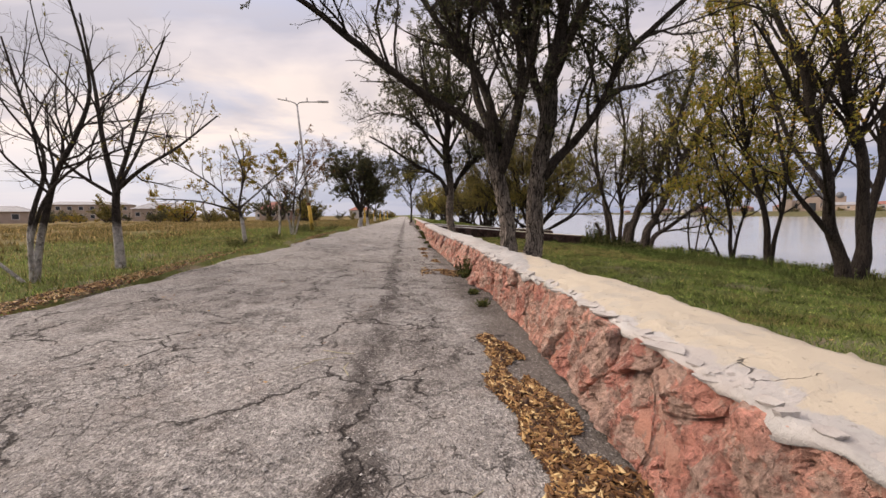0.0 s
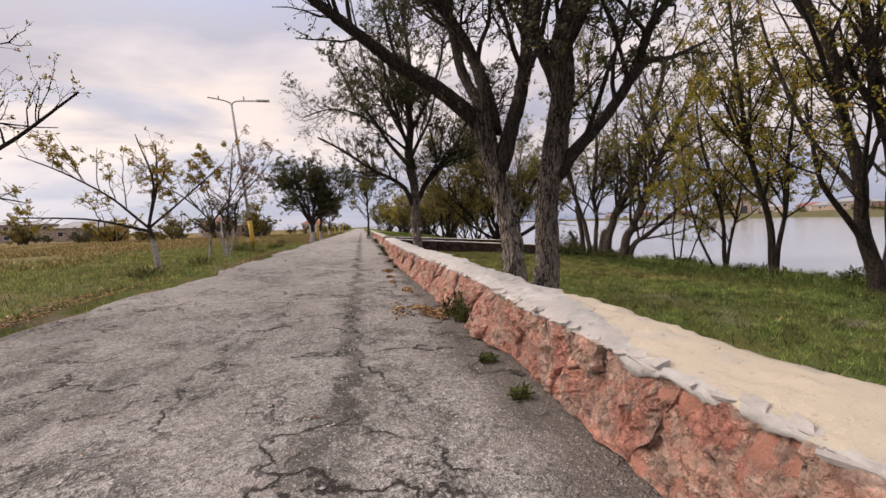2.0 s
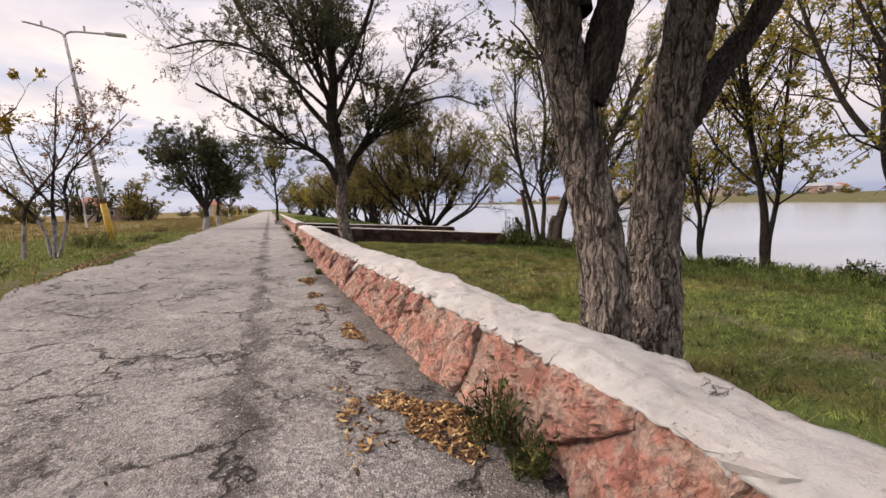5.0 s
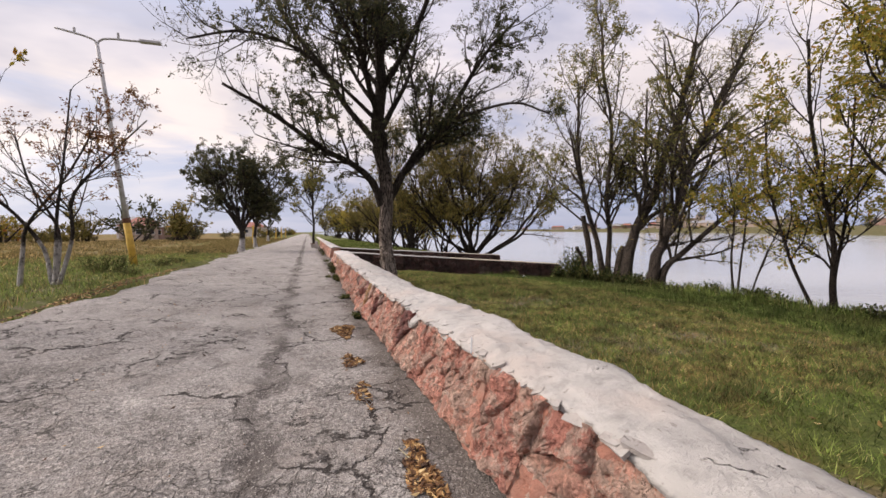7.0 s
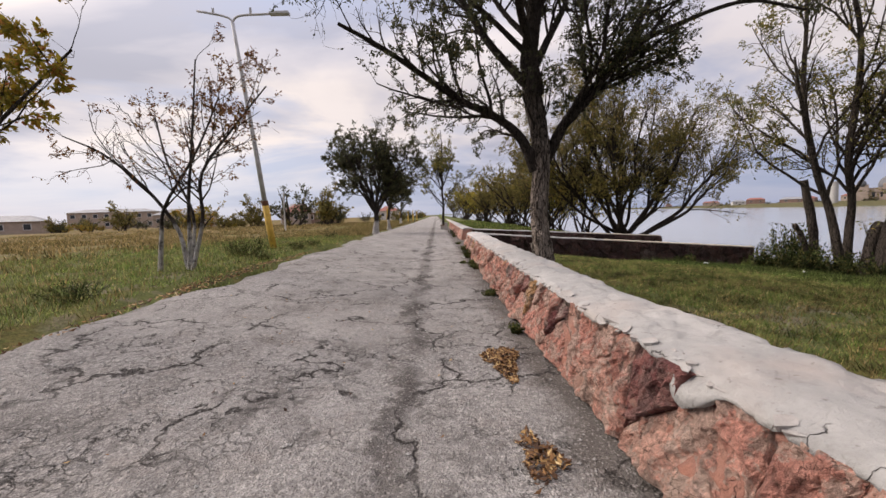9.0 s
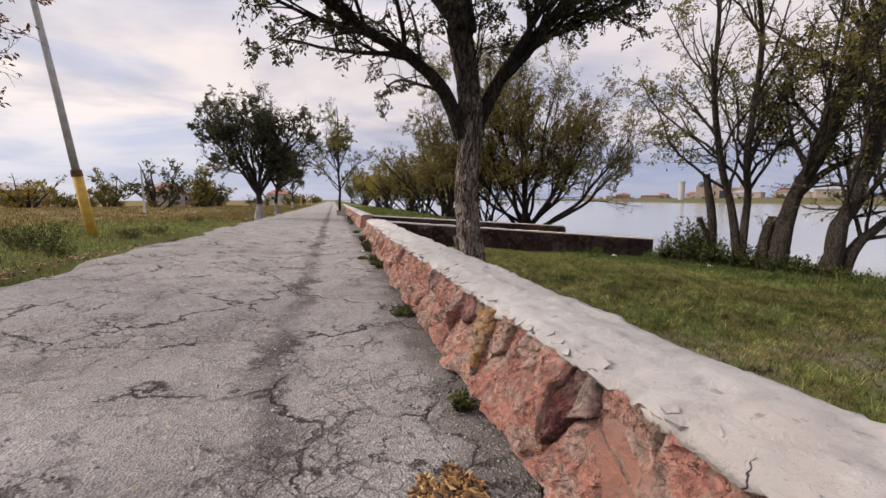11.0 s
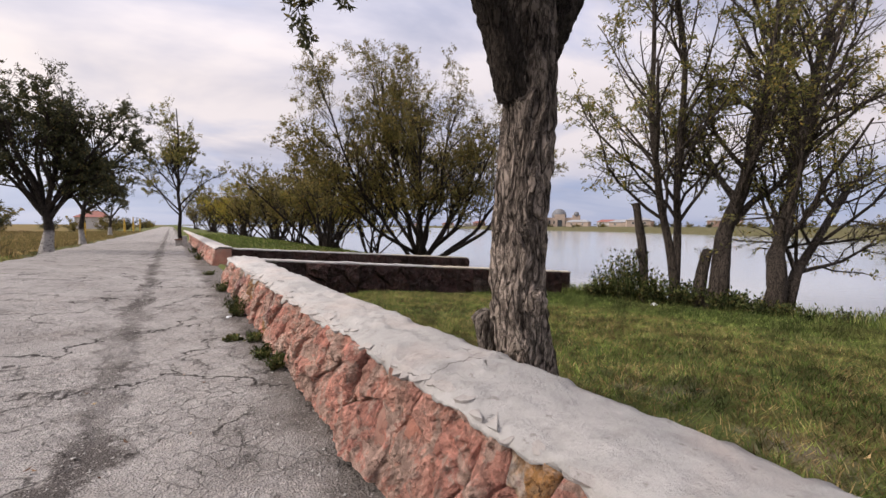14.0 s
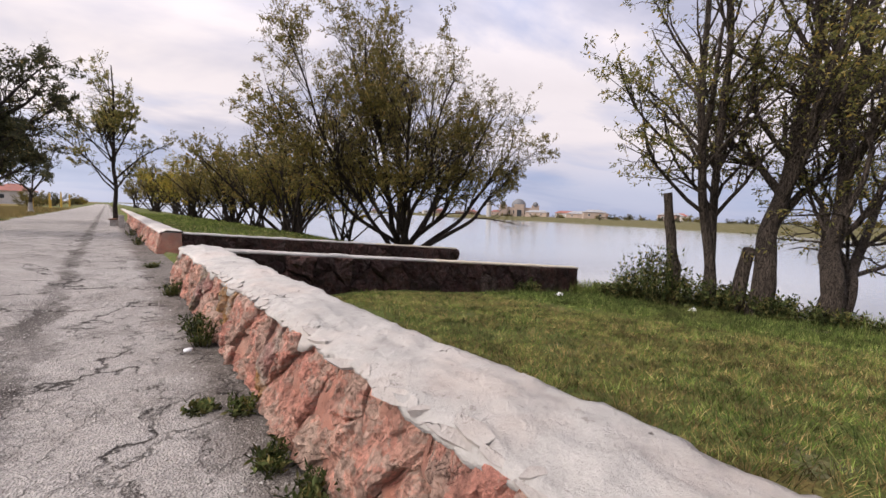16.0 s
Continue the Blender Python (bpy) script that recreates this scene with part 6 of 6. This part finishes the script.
def house(x, y, wx, wy, h, roof_h, wall_mat, roof_mat, turn, label, n_win=3, storeys=1, hip=True):
    hs = tagged(new("house"), label, "house")
    bm = bmesh.new()
    box(bm, (-wx / 2, -wy / 2, -0.6), (wx / 2, wy / 2, h))
    part("wall", bm, wall_mat, hs)
    bm = bmesh.new()
    e = 0.5
    lo = [bm.verts.new((sx * (wx / 2 + e), sy * (wy / 2 + e), h)) for sx, sy in ((-1, -1), (1, -1), (1, 1), (-1, 1))]
    k = wx / 2 - (wy / 2 if hip else 0) * 0.8
    hi = [bm.verts.new((-k, 0, h + roof_h)), bm.verts.new((k, 0, h + roof_h))]
    for fc in ((lo[0], lo[1], hi[1], hi[0]), (lo[2], lo[3], hi[0], hi[1]), (lo[1], lo[2], hi[1]), (lo[3], lo[0], hi[0]), tuple(lo[::-1])):
        bm.faces.new(fc)
    part("roof", bm, roof_mat, hs)
    for s in range(storeys):
        for i in range(n_win):
            cx = -wx / 2 + wx * (i + 0.5) / n_win
            zc = h / storeys * (s + 0.55)
            bm = bmesh.new()
            box(bm, (cx - 0.75, -wy / 2 - 0.08, zc - 0.75), (cx + 0.75, -wy / 2 + 0.05, zc + 0.75))
            wn = part("window", bm, WHITEWALL, hs)
            bm = bmesh.new()
            box(bm, (cx - 0.6, -wy / 2 - 0.11, zc - 0.6), (cx + 0.6, -wy / 2 - 0.05, zc + 0.6))
            part("pane", bm, PANE, wn, "dark glass pane")
    hs.matrix_basis = pose(x, y, 0.2, 0, 0, turn)
    return hs


house(-82, 152, 16, 9, 4.0, 2.0, SANDWALL, ROOFGREY, 12, "long low sand coloured house with a grey roof", 5)
house(-44.5, 150, 9, 8, 3.6, 2.4, SANDWALL, ROOFRED, 5, "sand coloured house with a red-brown roof", 3)
house(-36.5, 150, 8, 7, 3.2, 2.0, BRICKWALL, ROOFGREY, -8, "brown brick house with a grey roof", 3)
house(-58, 190, 12, 9, 5.5, 2.2, WHITEWALL, ROOFGREY, 6, "pale two-storey house with a grey roof", 4, 2)
house(-118, 170, 26, 10, 6.0, 1.2, SANDWALL, ROOFGREY, 20, "long two-storey pale building with a flat grey roof", 8, 2)
house(-98, 110, 14, 7, 2.8, 1.4, SANDWALL, ROOFGREY, 25, "low sand coloured shed at the field edge", 3)
house(-21, 200, 9, 8, 3.6, 2.2, WHITEWALL, ROOFRED, 0, "small white house with a red roof", 2)

far_a = bush("far_bush", "round green bush at the far edge of the field", 81, LEAF_DARK, 3.4, 7, 50, 0.30, 16, far=True)
far_b = bush("far_bush", "autumn-yellow bush at the far edge of the field", 82, LEAF_YELLOW, 2.8, 7, 55, 0.30, 15, far=True)
far_c = bush("far_bush", "brownish bush at the far edge of the field", 83, LEAF_WILLOW, 3.4, 7, 52, 0.30, 16, far=True)
rs = np.random.RandomState(90)
used = set()
for k in range(120):
    if k < 84:
        y = rs.uniform(105, 146)
        x = -rs.uniform(14, 170) * (0.5 + y / 300)
    elif k < 98:
        y, x = rs.uniform(110, 330), -rs.uniform(7.5, 12)
    else:
        y, x = rs.uniform(40, 110), -rs.uniform(75, 150)
    src = (far_a, far_c, far_b, far_c, far_a, far_c)[k % 6]
    s = rs.uniform(0.45, 1.15) * (2.3 if k % 7 == 0 and k < 84 else 1.0)
    m = pose(x, y, gz(x, y) - 0.15, 0, 0, rs.uniform(0, 360))
    if src.name not in used:
        used.add(src.name)
        src.matrix_basis = m
        c = src
    else:
        c = copy_thing(src, m)
    c.scale = (s * 1.1, s * 1.1, s)
    tagged(c, group="bushes beyond the field")


def utility_pole(x, y, h, mat, label, r=0.09):
    p = tagged(new("utility_pole"), label, "pole")
    bm = bmesh.new()
    tube(bm, [(0, 0, -0.3), (0, 0, h)], [r, r * 0.7], 10)
    part("pole", bm, CONC_POST if mat is STEEL else mat, p)
    bm = bmesh.new()
    tube(bm, [(0, 0, -0.3), (0, 0, 1.6)], [r * 1.12, r * 1.1], 10)
    part("foot", bm, mat if mat is YELLOW else WHITEWALL, p, "painted foot")
    p.location = (x, y, 0)
    return p


utility_pole(-19.0, 66, 4.9, CONC_POST, "thin grey concrete pole in the field", 0.10)
for y in (74, 96, 118, 140, 165):
    utility_pole(-7.0, y, 2.6 if y < 120 else 3.2, YELLOW, "short yellow painted pole beside the road", 0.16)

# far side of the lake
mq = tagged(new("domed_building"), "large pale domed building on the far lake shore", "building")
bm = bmesh.new()
box(bm, (-16, -8, -3), (16, 8, 7.0))
part("wall", bm, SANDWALL, mq)
for sx in (-1, 1):
    bm = bmesh.new()
    box(bm, (sx * 13 - 3, -9.5, -3), (sx * 13 + 3, -7.5, 9.0))
    t = part("corner_tower", bm, SANDWALL, mq)
    bm = bmesh.new()
    bmesh.ops.create_uvsphere(bm, u_segments=16, v_segments=8, radius=2.2, matrix=pose(sx * 13, -8.4, 9.6))
    part("small_dome", bm, DOMEMAT, t, "small dark dome", True)
bm = bmesh.new()
box(bm, (-4, -10, -3), (4, -7.5, 9.5))
gate = part("portal", bm, SANDWALL, mq)
bm = bmesh.new()
box(bm, (-1.8, -10.2, -2), (1.8, -9.8, 5))
part("doorway", bm, PANE, gate, "dark arched doorway")
bm = bmesh.new()
bmesh.ops.create_uvsphere(bm, u_segments=24, v_segments=14, radius=6.0, matrix=pose(0, 0, 8.5))
part("dome", bm, DOMEMAT, mq, "large dark dome", True)
for i in range(6):
    bm = bmesh.new()
    cx = -11.5 + i * 3.6 + (1.2 if i > 2 else 0)
    box(bm, (cx - 0.6, -8.15, 1.5), (cx + 0.6, -7.9, 4.5))
    part("window", bm, PANE, mq)
mq.matrix_basis = pose(272, 260, 2.0, 0, 0, -45)
tw = tagged(new("water_tower"), "tall pale round tower on the far lake shore", "tower")
bm = bmesh.new()
tube(bm, [(0, 0, -2), (0, 0, 10.8)], [2.0, 1.9], 20)
part("shaft", bm, CONC_POST, tw)
bm = bmesh.new()
tube(bm, [(0, 0, 10.8), (0, 0, 11.6)], [2.2, 2.2], 20)
part("rim", bm, CONC_POST, tw)
tw.location = (239, 262, 1.8)
rs = np.random.RandomState(33)
for k in range(18):
    az = radians(rs.uniform(26, 68))
    r = float(np.interp(math.degrees(az), SHORE_AZ, SHORE_R)) + rs.uniform(45, 130)
    hs = house(r * math.sin(az), 20 + r * math.cos(az), rs.uniform(8, 20), 8, rs.uniform(2.8, 4.2), 1.8, (WHITEWALL, SANDWALL, BRICKWALL)[k % 3], (ROOFGREY, ROOFRED)[k % 2],
               -math.degrees(az) + rs.uniform(-20, 20), ("small pale house on the far shore", "sand coloured house on the far shore", "brown house on the far shore")[k % 3], 2)
    hs.location.z = 1.8
    tagged(hs, group="houses across the lake")
for k in range(120):
    az = radians(rs.uniform(24, 110))
    r = float(np.interp(math.degrees(az), SHORE_AZ, SHORE_R)) + rs.uniform(14, 120)
    c = copy_thing((far_a, far_c)[k % 2], pose(r * math.sin(az), 20 + r * math.cos(az), 1.0, 0, 0, rs.uniform(0, 360)))
    s = rs.uniform(0.4, 1.1)
    c.scale = (s * 1.6, s * 1.6, s)
    tagged(c, "scrubby bush on the far lake shore", group="bushes across the lake")

# ---------------------------------------------------------------- small things
st = tagged(new("cut_stump"), "small sawn-off sprout stump with pale cut top beside the elm", "tree stump")
bm = bmesh.new()
tube(bm, [(0, 0, -0.1), (0.02, 0.0, 0.25), (-0.02, 0.01, 0.42), (-0.05, 0.02, 0.52)], [0.085, 0.065, 0.085, 0.07], 14)
for v in bm.verts:
    v.co += noise.noise_vector(v.co * 11) * 0.035
part("stem", bm, BARK, st, smooth=True)
bm = bmesh.new()
tube(bm, [(-0.04, 0.02, 0.505), (-0.045, 0.02, 0.52)], [0.066, 0.05], 9)
part("cut_top", bm, CUTWOOD, st, "pale greenish cut face")
st.location = (2.31, 22.10, gz(2.25, 22.1) + 0.12)

po = tagged(new("concrete_post"), "short broken grey concrete post near the young tree", "post")
bm = bmesh.new()
box(bm, (-0.14, -0.14, -0.1), (0.14, 0.14, 0.72), 0.03)
part("shaft", bm, CONC_POST, po)
po.location = (1.05, 53.5, 0)
bn = tagged(new("bench"), "low weathered plank bench beside the young tree", "bench")
for x in (-0.5, 0.5):
    bm = bmesh.new()
    box(bm, (x - 0.06, -0.15, -0.05), (x + 0.06, 0.15, 0.40), 0.01)
    part("leg", bm, CONC_POST, bn)
bm = bmesh.new()
box(bm, (-0.75, -0.18, 0.40), (0.75, 0.18, 0.46), 0.01)
part("seat", bm, RUST, bn)
bn.matrix_basis = pose(0.75, 55.2, 0, 0, 0, 80)
for x, y, s in ((11.2, 29.9, 0.16), (12.4, 26.6, 0.14), (1.0, 27.0, 0.05)):
    bm = bmesh.new()
    bmesh.ops.create_icosphere(bm, subdivisions=2, radius=s)
    for v in bm.verts:
        v.co = Vector((v.co.x, v.co.y * 0.7, v.co.z * 0.45)) + noise.noise_vector(v.co * 12) * s * 0.4
    me = bpy.data.meshes.new("plastic_bag")
    bm.to_mesh(me)
    bm.free()
    me.materials.append(PLASTIC)
    ob = tagged(new("plastic_bag", me), "crumpled pale plastic litter lying in the grass", "litter")
    ob.location = (x, y, (gz(x, y) if x > 2 else 0.0) + s * 0.3)
for x, y, L, tn in ((-0.75, 4.3, 0.42, 40), (-0.45, 4.15, 0.3, 100), (-0.6, 4.6, 0.35, 160), (0.35, 2.35, 0.3, 60), (0.9, 12.9, 0.35, 120)):
    bm = bmesh.new()
    tube(bm, [(-L / 2, 0, 0.0), (0, 0.03, 0.012), (L / 2, -0.02, 0.004)], [0.006, 0.005, 0.003], 6)
    me = bpy.data.meshes.new("twig")
    bm.to_mesh(me)
    bm.free()
    me.materials.append(CUTWOOD)
    ob = tagged(new("twig", me), "thin dry broken twig lying on the asphalt", "twig")
    ob.matrix_basis = pose(x, y, float(road_z(x, y)) + 0.006, 0, 0, tn)

sk = tagged(new("white_stick"), "small white plastic stick standing on the wall capping", "litter")
bm = bmesh.new()
tube(bm, [(0, 0, -0.02), (0.004, 0, 0.09), (0.005, 0, 0.115)], [0.0075, 0.0075, 0.003], 10)
part("stick", bm, PLASTIC, sk)
sk.location = (1.46, 13.16, 0.645)

# ---------------------------------------------------------------- stones of the road walls
rs = np.random.RandomState(23)
for u in np.arange(0.8, 29.0, 0.115):
    u = u + rs.uniform(-0.06, 0.06)
    bm = bmesh.new()
    L, D, T = 0.04 + 0.16 * rs.uniform() ** 2, rs.uniform(0.03, 0.075), rs.uniform(0.012, 0.034)
    for a in np.linspace(0, 6.283, 8, endpoint=False):
        r = rs.uniform(0.45, 1.0)
        for t in (0, 1):
            bm.verts.new((math.cos(a) * D * r * (0.8 + 0.2 * t), math.sin(a) * L * r * (0.85 + 0.15 * t), T * t + rs.uniform(-0.003, 0.003)))
    bmesh.ops.convex_hull(bm, input=list(bm.verts))
    p = front(u, rs.uniform(0.585, 0.618), rs.uniform(-0.055, 0.004))
    ob = part("cement_flake", bm, CAP, wall_1)
    ob.matrix_basis = pose(p.x, p.y, p.z, rs.uniform(-9, 9), rs.uniform(-30, -2), rs.uniform(-30, 30))
rs = np.random.RandomState(19)
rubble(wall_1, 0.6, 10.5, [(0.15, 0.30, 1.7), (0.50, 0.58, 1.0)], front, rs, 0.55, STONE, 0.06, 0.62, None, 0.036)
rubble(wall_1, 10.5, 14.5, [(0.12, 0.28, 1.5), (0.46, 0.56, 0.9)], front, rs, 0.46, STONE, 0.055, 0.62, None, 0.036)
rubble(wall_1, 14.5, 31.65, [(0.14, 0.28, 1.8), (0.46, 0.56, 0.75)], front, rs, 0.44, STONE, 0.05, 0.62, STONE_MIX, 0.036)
rubble(wall_1, -7.4, 0.6, [(0.15, 0.30, 1.3), (0.44, 0.56, 1.0)], front, rs, 0.6, STONE, 0.05)
rubble(wall_2, 37.1, 62, [(0.15, 0.30, 1.3), (0.44, 0.56, 1.0)], front_far, rs, 0.6, STONE, 0.05)
